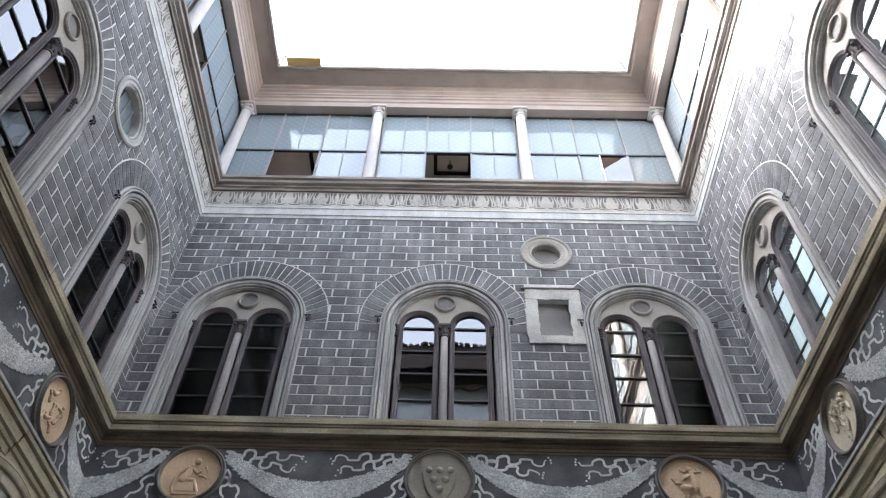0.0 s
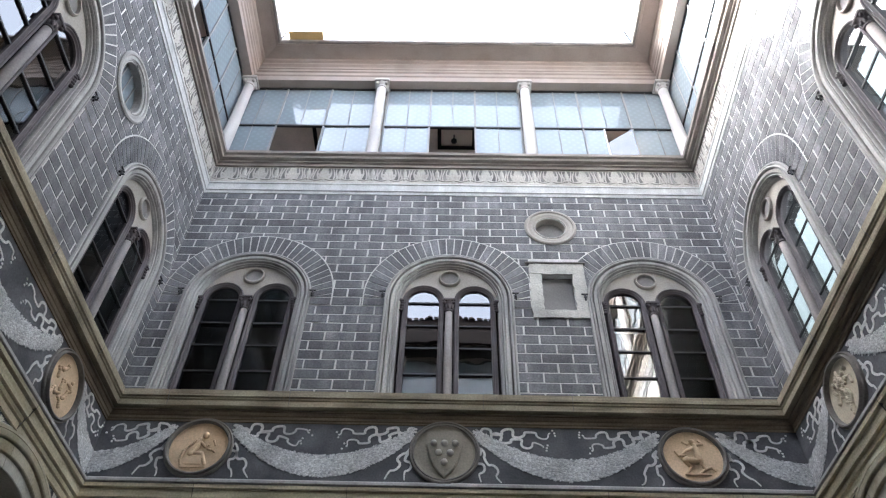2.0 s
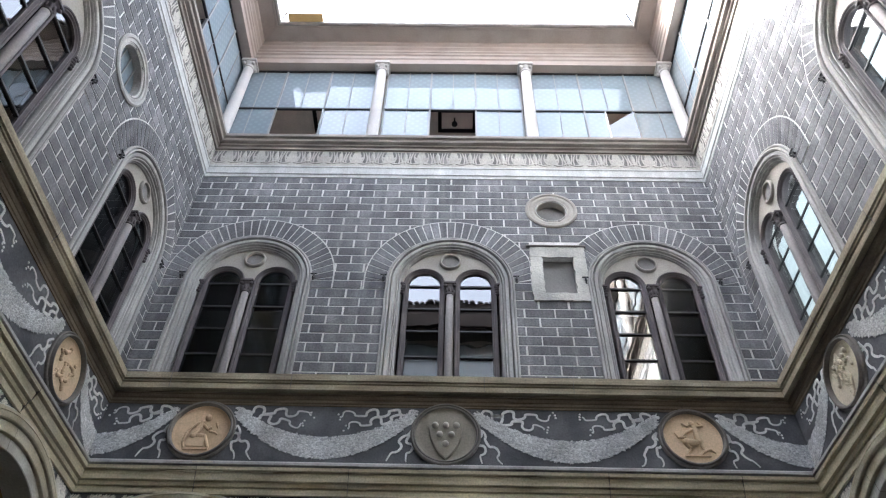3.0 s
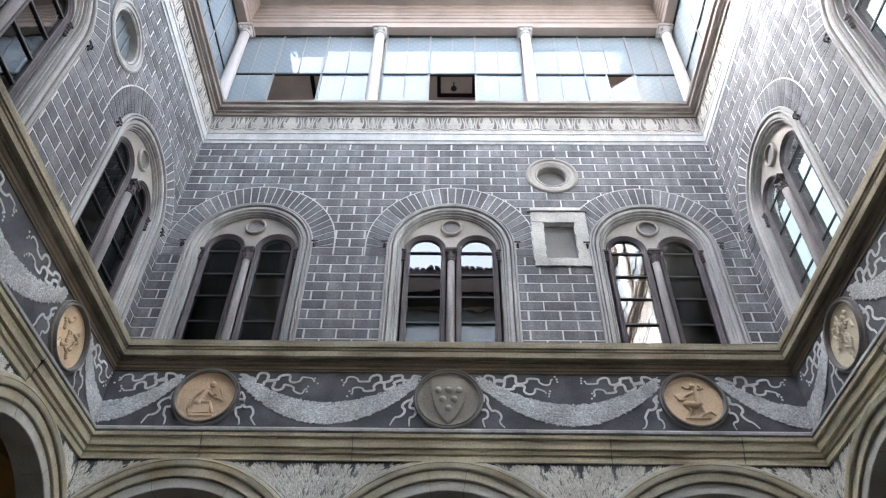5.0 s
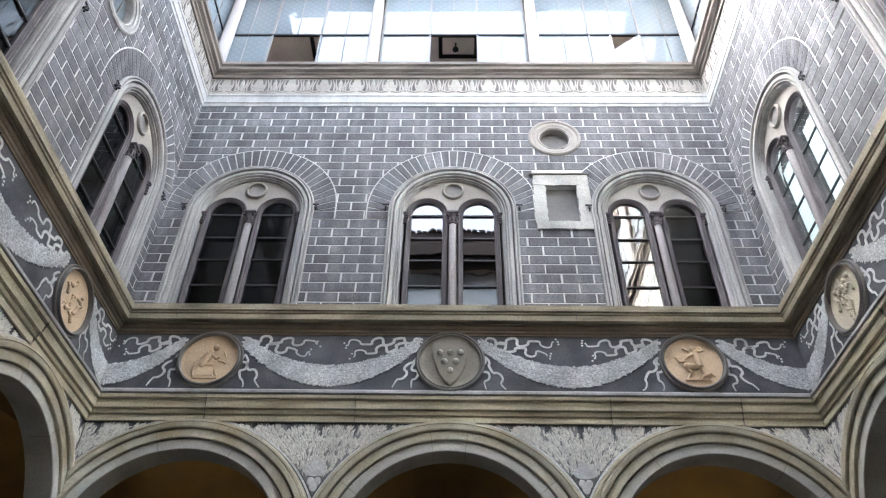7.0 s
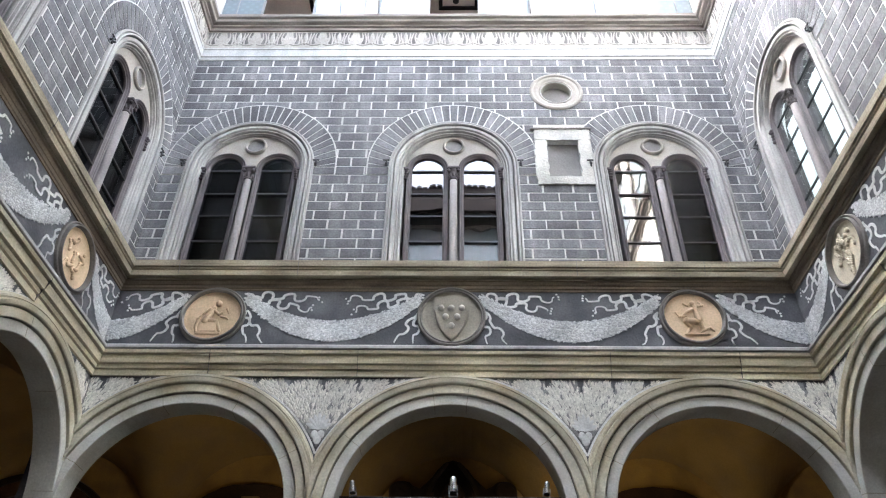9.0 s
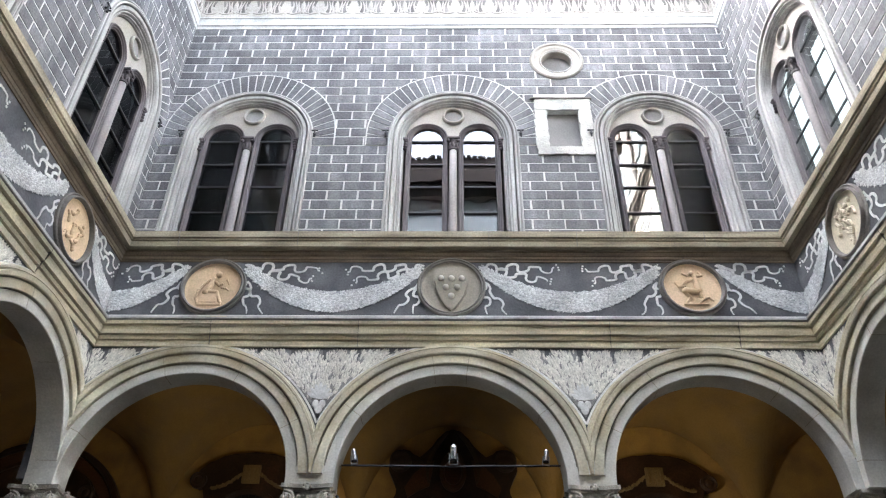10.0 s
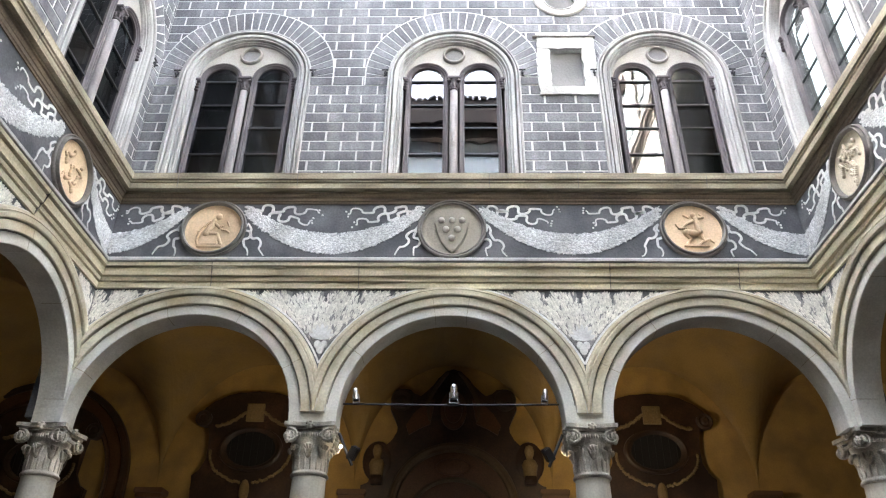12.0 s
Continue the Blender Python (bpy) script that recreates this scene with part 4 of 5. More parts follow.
# ---- spandrel leaves ----
def spandrel(m, c, u_min, u_max, seed):
    """A fan of pale leaves that fills the wall between two arches; c is the column's axis."""
    rng = random.Random(seed)
    thing = empty("spandrel_ornament", m, "pale sgraffito leaf fan between two arches", "wall ornament", "leaf fans of the spandrels")
    def inside(u, z, gap=0.0):
        if not (u_min + 0.01 < u < u_max - 0.01) or z > 6.655:
            return False
        gap += 0.02 * max(0.0, (6.25 - z) / 0.4)
        return all(math.hypot(u - q, z - Z_SPRING) > R_OUT + 0.03 + gap for q in (c - 1.8, c + 1.8))
    # pale bed with a cut upper edge
    bm = bmesh.new()
    step = 0.03
    n = int(1.9 / step)
    for i in range(-n, n):
        ua, ub = c + i * step, c + (i + 1) * step
        ua, ub = max(ua, u_min + 0.005), min(ub, u_max - 0.005)
        if ub <= ua:
            continue
        def low(u):
            v = 0
            for q in (c - 1.8, c + 1.8):
                d = R_OUT + 0.03 + 0.02 * max(0.0, (6.25 - (Z_SPRING + math.sqrt(max(0.0, R_OUT ** 2 - (u - q) ** 2)))) / 0.4)
                if abs(u - q) < d:
                    v = max(v, Z_SPRING + math.sqrt(d * d - (u - q) ** 2))
            return max(v, 5.6)
        lobe = abs(((ua - c) / 0.46) % 1 - 0.5) * 2
        hi = 6.64 - 0.2 * max(0, lobe - 0.78) / 0.22 - rng.uniform(0, 0.02)
        la, lb = low(ua), low(ub)
        if max(la, lb) < hi - 0.01:
            prism(bm, [(ua, la), (ub, lb), (ub, hi), (ua, hi)], -0.006, 0.001, back=False)
    part("bed", bm, SPANDREL_BED, thing)["kind"] = "stuff"
    bm = bmesh.new()
    for i in range(3900):
        u, z = c + rng.uniform(-1.75, 1.75), rng.uniform(5.86, 6.6)
        lobe = abs(((u - c) / 0.46) % 1 - 0.5) * 2
        if (lobe > 0.86 and z > 6.38) or (lobe > 0.72 and z > 6.5):
            continue
        if not inside(u, z, 0.01):
            continue
        out = math.atan2(z - 5.3, (u - c) * 1.0) + rng.gauss(0, 0.2)
        size = rng.uniform(0.05, 0.13)
        e = (u + math.cos(out) * size, z + math.sin(out) * size)
        if not inside(*e):
            continue
        leaf(bm, u, z, out, size, size * rng.uniform(0.24, 0.36), -0.0065 - 0.001 * (i % 4))
    # small leaves run out along the arches to their crowns
    for i in range(1700):
        u, z = c + rng.choice((-1, 1)) * rng.uniform(0.55, 1.72), rng.uniform(6.2, 6.63)
        lobe = abs(((u - c) / 0.46) % 1 - 0.5) * 2
        if (lobe > 0.8 and z > 6.52) or not inside(u, z, -0.01):
            continue
        out = math.atan2(z - 5.6, (u - c) * 0.9) + rng.gauss(0, 0.25)
        size = rng.uniform(0.035, 0.1)
        if inside(u + math.cos(out) * size, z + math.sin(out) * size, -0.01):
            leaf(bm, u, z, out, size, size * rng.uniform(0.26, 0.38), -0.0065 - 0.001 * (i % 4))
    part("leaves", bm, SPANDREL_LEAF, thing)["kind"] = "stuff"
    bm = bmesh.new()
    if u_min < c - 0.1 and u_max > c + 0.1:
        for du, dz, ru, rz in ((0, 5.70, 0.06, 0.085), (-0.045, 5.76, 0.05, 0.06), (0.045, 5.76, 0.05, 0.06)):
            blob(bm, c + du, -0.006, dz + 0.05, ru, 0.014, rz)
        for k, a in enumerate((0.5, 0.9, 1.25, math.pi / 2, math.pi - 1.25, math.pi - 0.9, math.pi - 0.5)):
            leaf(bm, c, 5.87, a, 0.26 - 0.02 * abs(k - 3), 0.07, -0.0125 - 0.001 * k)
    for q, d in ((c - 1.8, 1), (c + 1.8, -1)):
        pts = []
        for k in range(40):
            a = math.radians(8 + k * 1.9)
            u, z = q + d * (R_OUT + 0.03) * math.cos(a), Z_SPRING + (R_OUT + 0.03) * math.sin(a)
            if u_min < u < u_max and (u - c) * d < 0.0:
                pts.append((u, z))
        if len(pts) > 3:
            strip(bm, pts, 0.028, -0.009, 0.001, taper=False)
    if len(bm.verts):
        part("border", bm, RIBBON, thing)
    else:
        bm.free()


for n, (side, (m, u0, u1, bays, wins)) in enumerate(WALLS.items()):
    order = sorted(bays)
    axes = [order[0] - 1.8, order[0] + 1.8, order[1] + 1.8, order[2] + 1.8]
    for k, c in enumerate(axes):
        spandrel(m, c, max(u0, c - 1.8), min(u1, c + 1.8), 300 + n * 5 + k)


# ---- twin-light windows ----
Z_GL = 10.86


def window():
    thing = empty("window_1", Matrix.Identity(4), "arched twin-light stone window with a slender colonnette", "window", "windows of the first floor")
    thing["kind"] = "structure"
    profile_sets = (("outer_moulding", [(1.045, 0.02), (1.14, 0.01), (1.14, -0.035), (1.13, -0.055), (1.105, -0.055), (1.097, -0.025), (1.087, -0.025), (1.082, -0.065), (1.06, -0.07), (1.045, -0.05)], FRAME_STONE),
                    ("frame", [(0.955, 0.22), (1.03, 0.22), (1.03, -0.005), (1.022, -0.04), (0.972, -0.035), (0.955, -0.015)], FRAME_STONE),
                    ("inner_moulding", [(0.86, 0.3), (0.96, 0.3), (0.96, 0.03), (0.95, 0.03), (0.945, -0.01), (0.928, -0.015), (0.918, 0.005), (0.914, 0.045), (0.904, 0.045), (0.90, 0.02), (0.885, 0.025), (0.876, 0.06), (0.868, 0.06), (0.86, 0.085)], FRAME_STONE))
    for name, profile, mat in profile_sets:
        bm = bmesh.new()
        arch(bm, profile, 0, Z_WSPRING, Z_SILL - 0.02, 36)
        part(name, bm, mat, thing)
    # tympanum over the two lights
    bm = bmesh.new()
    outer = [(0.87 * math.cos(math.pi * k / 32), Z_WSPRING + 0.87 * math.sin(math.pi * k / 32)) for k in range(33)]
    lights = []
    for c in (-0.455, 0.455):
        lights += [(c - 0.355 * math.cos(math.pi * k / 16), Z_GL + 0.355 * math.sin(math.pi * k / 16)) for k in range(17)]
    prism(bm, outer + lights, 0.10, 0.26)
    tym = part("tympanum", bm, TYMPANUM, thing)
    bm = bmesh.new()
    disc_lathe(bm, [(0.2, 0.10), (0.196, 0.065), (0.178, 0.045), (0.16, 0.05), (0.153, 0.098)], 0, 11.40, 32)
    part("ring", bm, TYMPANUM, tym)
    bm = bmesh.new()
    disc_lathe(bm, [(0.153, 0.097), (0, 0.097)], 0, 11.40, 32)
    part("disc", bm, INFILL, tym, "sunken darker stone disc")
    for c in (-0.455, 0.455):
        bm = bmesh.new()
        arch(bm, [(0.275, 0.24), (0.365, 0.24), (0.365, 0.085), (0.348, 0.07), (0.332, 0.075), (0.322, 0.09), (0.308, 0.09), (0.30, 0.1), (0.288, 0.115), (0.275, 0.12)], c, Z_GL, Z_SILL - 0.02, 24)
        part("light_frame", bm, DARK_STONE, thing, "dark moulded stone frame of one light")
        glaze = [(c + 0.285 * math.cos(math.pi * k / 20), Z_GL + 0.285 * math.sin(math.pi * k / 20)) for k in range(21)]
        sheet("pane", [(u, 0.155, z) for u, z in [(c - 0.285, Z_SILL), (c + 0.285, Z_SILL)] + glaze], GLASS, thing, "old slightly wavy window glass")
        for z in (10.82, 10.277, 9.775, 9.227):
            bm = bmesh.new()
            box(bm, c - 0.28, c + 0.28, 0.125, 0.15, z - 0.015, z + 0.015)
            part("glazing_bar", bm, IRON, thing)
    bm = bmesh.new()
    lathe(bm, [(0.075, 8.6), (0.085, 8.66), (0.07, 8.72), (0.07, 9.4), (0.064, 10.54)], 20, 0, 0.075)
    col = part("colonnette", bm, COLONNETTE, thing, smooth=True)
    bm = bmesh.new()
    lathe(bm, [(0.062, 10.530), (0.078, 10.540), (0.078, 10.565), (0.064, 10.575), (0.068, 10.620), (0.078, 10.700), (0.10, 10.750), (0.085, 10.760)], 20, 0, 0.075)
    box(bm, -0.112, 0.112, -0.035, 0.18, 10.755, 10.805, 0.008)
    for a in range(8):
        blob(bm, 0.074 * math.cos(a * 0.785), 0.075 + 0.074 * math.sin(a * 0.785), 10.635, 0.022, 0.022, 0.05, 0, 8)
    for q in (-1, 1):
        blob(bm, q * 0.085, -0.005, 10.720, 0.034, 0.03, 0.034, 0, 8)
    part("capital", bm, DARK_STONE, col)
    for q in (-1, 1):
        bm = bmesh.new()
        for k in range(4):
            blob(bm, q * (0.835 - 0.006 * k), 0.07, 10.585 + 0.06 * k, 0.042, 0.038, 0.026, 0, 8)
        box(bm, q * 0.835 - 0.045, q * 0.835 + 0.045, 0.04, 0.17, 10.80, 10.845, 0.006)
        part("jamb_capital", bm, DARK_STONE, thing)
    return thing


def hook():
    bm = bmesh.new()
    tube(bm, (-0.06, -0.07, 0.045), (0.05, -0.07, 0.045), 0.014)
    tube(bm, (0, 0.0, 0.0), (0, -0.07, 0.0), 0.018)
    tube(bm, (0, -0.07, 0.05), (0, -0.07, -0.10), 0.016)
    path = [(0, -0.07, -0.03), (0, -0.095, -0.075), (0, -0.125, -0.065)]
    for p, q in zip(path, path[1:]):
        tube(bm, p, q, 0.014)
    return tagged(finish("iron_hook", bm, IRON), "small black iron hook beside a window", "hook", "hooks beside the windows")


def change_panes(thing, pane, from_u=-1.0):
    """Give a window, or its one light past from_u, another glass."""
    for ob in thing.children:
        if ob.name.startswith("pane") and ob.data.vertices[0].co.x > from_u:
            ob.material_slots[0].link = "OBJECT"
            ob.material_slots[0].material = pane


first = None
hook_first = None
number = 0
for side, (m, u0, u1, bays, wins) in WALLS.items():
    for c in wins:
        number += 1
        place = m @ Matrix.Translation((c, 0, 0))
        if first is None:
            first = window()
            first.matrix_basis = place
        else:
            w_ob = copy_thing(first, place)
            w_ob.name = "window_%d" % number
            if side == "left" and c > -3:
                change_panes(w_ob, GLASS_DIMMED)
            if side == "right":
                change_panes(w_ob, GLASS_CLEAR)
            if side == "front" and c > 2:
                change_panes(w_ob, GLASS_DIMMED, 0.0)
        for d in (-1, 1):
            spot = m @ Matrix.Translation((c + d * 1.175, 0, 10.86))
            if hook_first is None:
                hook_first = hook()
                hook_first.matrix_basis = spot
            else:
                copy_thing(hook_first, spot)
change_panes(first, GLASS_DIMMED)


# ---- blinds behind the glass of one side ----
def blind(m, c):
    thing = empty("window_blind", m, "white cloth blind drawn down behind window glass", "blind", "blinds of the windows")
    bm = bmesh.new()
    n = 30
    rows = [[], []]
    for i in range(n + 1):
        u = c - 0.29 + 0.58 * i / n
        w = 0.30 + 0.006 * math.sin(i * 1.1) + 0.004 * math.sin(i * 0.43)
        rows[0].append(bm.verts.new((u, w, 8.62)))
        rows[1].append(bm.verts.new((u, w, 10.84)))
    for i in range(n):
        bm.faces.new((rows[0][i], rows[0][i + 1], rows[1][i + 1], rows[1][i]))
    part("cloth", bm, CURTAIN, thing, smooth=True)
    bm = bmesh.new()
    tube(bm, (c - 0.29, 0.325, 10.86), (c + 0.29, 0.325, 10.86), 0.02)
    part("roller", bm, LEAD, thing)


# Added lamp inside the closed rooms that brightens the blinds from behind; no window there.
backlight = bpy.data.lights.new("street_window_daylight", "AREA")
backlight.shape, backlight.size, backlight.size_y, backlight.energy, backlight.color = "RECTANGLE", 9.0, 3.6, 48.0, (0.88, 0.97, 1.0)
new("street_window_daylight", backlight).matrix_world = look((XR + DEEP - 0.1, -5.2, 11.0), (XR, -5.2, 11.0))
for c in WALLS["right"][4]:
    for d in (-0.455, 0.455):
        blind(WALLS["right"][0], c + d)

# ---- oculi and the blocked square opening ----
def oculus(m, c, z, r, r_in, glazed):
    thing = empty("oculus", m, "round moulded stone window with leaded glass" if glazed else "round blocked window in a pale stone ring", "round window")
    bm = bmesh.new()
    disc_lathe(bm, [(r, 0.0), (r, -0.025), (r - 0.03, -0.045), (r - 0.06, -0.04), (r - 0.075, -0.02), (r - 0.13, -0.02), (r_in + 0.05, 0.0), (r_in + 0.03, -0.012), (r_in, 0.02), (r_in, 0.16)], c, z, 56)
    part("ring", bm, FRAME_STONE if glazed else TYMPANUM, thing)
    ring_pts = [(c + (r_in + 0.005) * math.cos(k * math.pi / 20), 0.15, z + (r_in + 0.005) * math.sin(k * math.pi / 20)) for k in range(40)]
    sheet("pane" if glazed else "infill", ring_pts, GLASS_ETCHED if glazed else INFILL, thing)
    if glazed:
        for k in range(-1, 2):
            bm = bmesh.new()
            h = math.sqrt(r_in ** 2 - (k * 0.2) ** 2)
            box(bm, c + k * 0.2 - 0.01, c + k * 0.2 + 0.01, 0.125, 0.145, z - h, z + h)
            part("lead_bar", bm, LEAD, thing)


oculus(WALLS["front"][0], 1.99, 12.79, 0.51, 0.28, False)
oculus(WALLS["left"][0], -3.36, 12.16, 0.58, 0.40, True)

thing = empty("blocked_opening", Matrix.Identity(4), "blocked square opening in a rough pale stone frame", "blocked window")
for a, b, c, d in ((1.49, 2.49, 11.45, 11.72), (1.49, 2.49, 10.37, 10.55), (1.49, 1.71, 10.55, 11.45), (2.27, 2.49, 10.55, 11.45)):
    bm = bmesh.new()
    rough = random.Random(int(a * 100 + c * 10))
    nu, nz = max(2, int((b - a) / 0.07)), max(2, int((d - c) / 0.07))
    edge = [(a + (b - a) * k / nu, c) for k in range(nu)] + [(b, c + (d - c) * k / nz) for k in range(nz)]
    edge += [(b - (b - a) * k / nu, d) for k in range(nu)] + [(a, d - (d - c) * k / nz) for k in range(nz)]
    edge = [(u + rough.uniform(-0.014, 0.014), v + rough.uniform(-0.014, 0.014)) for u, v in edge]
    prism(bm, edge, -0.035 + rough.uniform(-0.006, 0.006), 0.0)
    part("frame_stone", bm, ROUGH_STONE, thing)
bm = bmesh.new()
box(bm, 1.43, 2.53, -0.06, 0.0, 11.72, 11.755, 0.006)
part("ledge", bm, RIM, thing)
bm = bmesh.new()
box(bm, 1.69, 2.29, 0.10, 0.14, 10.53, 11.47)
part("infill", bm, INFILL, thing, "grey plaster infill")


# ---- palmette frieze under the upper cornice ----
def palmettes(m, u0, u1):
    pitch = 0.7
    count = int(round((u1 - u0) / pitch))
    pitch = (u1 - u0) / count
    thing = empty("palmette_frieze", m, "white frieze of grey scrolls and palmettes", "frieze")
    bm = bmesh.new()
    box(bm, u0, u1, -0.012, 0.0, 14.135, 14.69)
    part("frieze_ground", bm, FRIEZE_PALE, thing)
    bm = bmesh.new()
    pale = bmesh.new()
    for k in range(count):
        c = u0 + (k + 0.5) * pitch
        for d in (-1, 1):
            # dark wedge beside each bud, with pale tendrils on it
            prism(bm, [(c + d * 0.06, 14.66), (c + d * 0.13, 14.30), (c + d * 0.24, 14.24), (c + d * 0.29, 14.42), (c + d * 0.33, 14.66)][::d], -0.016, -0.01)
            for q, (a, b) in enumerate(((0.10, 0.0), (0.17, 0.03), (0.24, 0.06))):
                pts = [(c + d * (a + 0.05 * math.sin(t * 2.6 + q) + b * t), 14.26 + 0.38 * t) for t in [i / 9 for i in range(10)]]
                strip(pale, pts, 0.032, -0.024, -0.014, taper=True)
            pts = [(c + d * (0.04 + 0.34 * t), 14.27 + 0.11 * t * t - 0.05 * math.sin(3.1 * t)) for t in [i / 9 for i in range(10)]]
            strip(pale, pts, 0.03, -0.026, -0.012)
        for t in range(5):
            leaf(pale, c, 14.30, math.pi / 2 + (t - 2) * 0.33, 0.30 - 0.03 * abs(t - 2), 0.07, -0.018 - 0.001 * t)
        b0 = c + pitch / 2
        if k < count - 1:
            blob(pale, b0, -0.012, 14.47, 0.05, 0.02, 0.16, 0, 10)
            blob(pale, b0, -0.012, 14.30, 0.03, 0.02, 0.05, 0, 8)
    part("scroll_ground", bm, MOTIF, thing)["kind"] = "stuff"
    part("scroll_work", pale, FRIEZE_PALE, thing)["kind"] = "stuff"


for side, (m, u0, u1, bays, wins) in WALLS.items():
    palmettes(m, u0 + 0.002, u1 - 0.002)


# ---- glazed upper loggia ----
def upper_column():
    thing = empty("loggia_column", Matrix.Identity(4), "pale slender stone column of the glazed loggia", "column", "columns of the glazed loggia")
    bm = bmesh.new()
    lathe(bm, [(0.17, 15.02), (0.17, 15.08), (0.14, 15.12), (0.135, 16.4), (0.115, 18.15)], 28)
    part("shaft", bm, UPPER_COLUMN, thing, smooth=True)
    bm = bmesh.new()
    lathe(bm, [(0.115, 18.15), (0.135, 18.16), (0.135, 18.19), (0.115, 18.20), (0.12, 18.25), (0.17, 18.33), (0.16, 18.35)], 28)
    box(bm, -0.19, 0.19, -0.19, 0.19, 18.35, 18.40, 0.01)
    box(bm, -0.17, 0.17, -0.17, 0.17, 18.40, 18.468)
    for k in range(4):
        a = math.pi / 4 + k * math.pi / 2
        blob(bm, 0.16 * math.cos(a), 0.16 * math.sin(a), 18.30, 0.05, 0.05, 0.05, 0, 8)
    part("capital", bm, UPPER_COLUMN, thing)
    return thing


first = upper_column()
spots = [(CX - 1.79, 0.06), (CX + 1.79, 0.06), (XL - 0.02, 0.02), (XR + 0.02, 0.02), (XL - 0.02, YB - 0.02), (XR + 0.02, YB - 0.02),
         (CX - 1.79, YB - 0.06), (CX + 1.79, YB - 0.06), (XL - 0.06, -3.3), (XL - 0.06, -6.9), (XR + 0.06, -3.4), (XR + 0.06, -7.0)]
first.matrix_basis = pose(*spots[0], 0)
for x, y in spots[1:]:
    copy_thing(first, pose(x, y, 0))

Z_BAR = 16.73


def glazing(m, a, b, opened, seed, leaning=()):
    """The glazing of one bay of the loggia: three sashes above and three below, some of the lower ones open."""
    rng = random.Random(seed)
    thing = empty("glazed_screen", m, "iron-framed screen of etched glass panes between loggia columns", "glazing", "glazed screens of the loggia")
    w = 0.24
    third = (b - a) / 3
    for z0, z1 in ((15.02, 15.08), (Z_BAR - 0.022, Z_BAR + 0.022), (18.42, 18.468)):
        bm = bmesh.new()
        box(bm, a, b, w - 0.032, w + 0.03, z0, z1)
        part("iron_rail", bm, IRON, thing)
    for k in range(4):
        u = a + third * k
        bm = bmesh.new()
        box(bm, u - 0.022, u + 0.022, w - 0.03, w + 0.02, 15.08, 18.42)
        part("post", bm, LEAD, thing)
    for k in range(3):
        for row, (z0, z1) in enumerate(((15.08, Z_BAR - 0.02), (Z_BAR + 0.02, 18.42))):
            u0_, u1_ = a + third * k + 0.022, a + third * (k + 1) - 0.022
            if row == 0 and k in opened:
                # the sash stands open, swung inwards
                bm = bmesh.new()
                L = u1_ - u0_
                hinge, turn = (u1_, radians(100))
                for q0, q1, y0, y1 in ((0, L, z0, z0 + 0.04), (0, L, z1 - 0.04, z1), (0, 0.04, z0, z1), (L - 0.04, L, z0, z1)):
                    box(bm, -q1, -q0, 0, 0.03, y0, y1)
                bm.transform(Matrix.Translation((hinge, w + 0.04, 0)) @ Matrix.Rotation(-turn, 4, "Z"))
                sash = part("open_sash", bm, IRON, thing, "sash swung open into the room")
                bm = bmesh.new()
                box(bm, -L + 0.04, -0.04, 0.012, 0.018, z0 + 0.04, z1 - 0.04)
                bm.transform(Matrix.Translation((hinge, w + 0.04, 0)) @ Matrix.Rotation(-turn, 4, "Z"))
                part("pane", bm, GLASS_ETCHED, sash).visible_shadow = False
                continue
            if row == 0 and k in leaning:
                # half of this sash is a hopper that leans into the room
                mid = u0_ + (u1_ - u0_) * 0.42
                sheet("pane", [(u0_, w, z0), (mid, w, z0), (mid, w, z1), (u0_, w, z1)], GLASS_ETCHED, thing, "etched bluish glass pane")
                bm = bmesh.new()
                box(bm, mid - 0.016, mid + 0.016, w - 0.03, w + 0.02, z0, z1)
                part("post", bm, RIBBON, thing)
                sheet("hopper_pane", [(mid + 0.02, w + 0.14, z0), (u1_, w - 0.05, z0), (u1_, w - 0.05, z1 - 0.02), (mid + 0.02, w + 0.14, z1 - 0.38)], GLASS, thing, "slanting pane of an open sash")
                continue
            tilt = rng.uniform(-0.012, 0.012)
            h = (u1_ - u0_) / 2 * tilt
            sheet("pane", [(u0_, w - h, z0), (u1_, w + h, z0), (u1_, w + h, z1), (u0_, w - h, z1)], GLASS_ETCHED, thing, "etched bluish glass pane")
            mid = (u0_ + u1_) / 2
            bm = bmesh.new()
            box(bm, mid - 0.01, mid + 0.01, w - 0.018, w - 0.008, z0, z1)
            part("muntin", bm, LEAD, thing)


for n, (side, (m, u0, u1, bays, wins)) in enumerate(WALLS.items()):
    if side in ("front", "back"):
        s = [u0 - 0.22, (CX if side == "front" else -CX) - 1.79, (CX if side == "front" else -CX) + 1.79, u1 + 0.22]
    elif side == "left":
        s = [u0 - 0.22, -6.9, -3.3, u1 + 0.22]
    else:
        s = [u0 - 0.22, 3.4, 7.0, u1 + 0.22]
    for k in range(3):
        opened = {("front", 0): (1,), ("front", 1): (1,), ("left", 2): (0,), ("left", 1): (1,)}.get((side, k), ())
        glazing(m, s[k] + (0.15 if k else 0), s[k + 1] - (0.15 if k < 2 else 0), opened, 40 + n * 3 + k, (1,) if side == "front" and k == 2 else ())

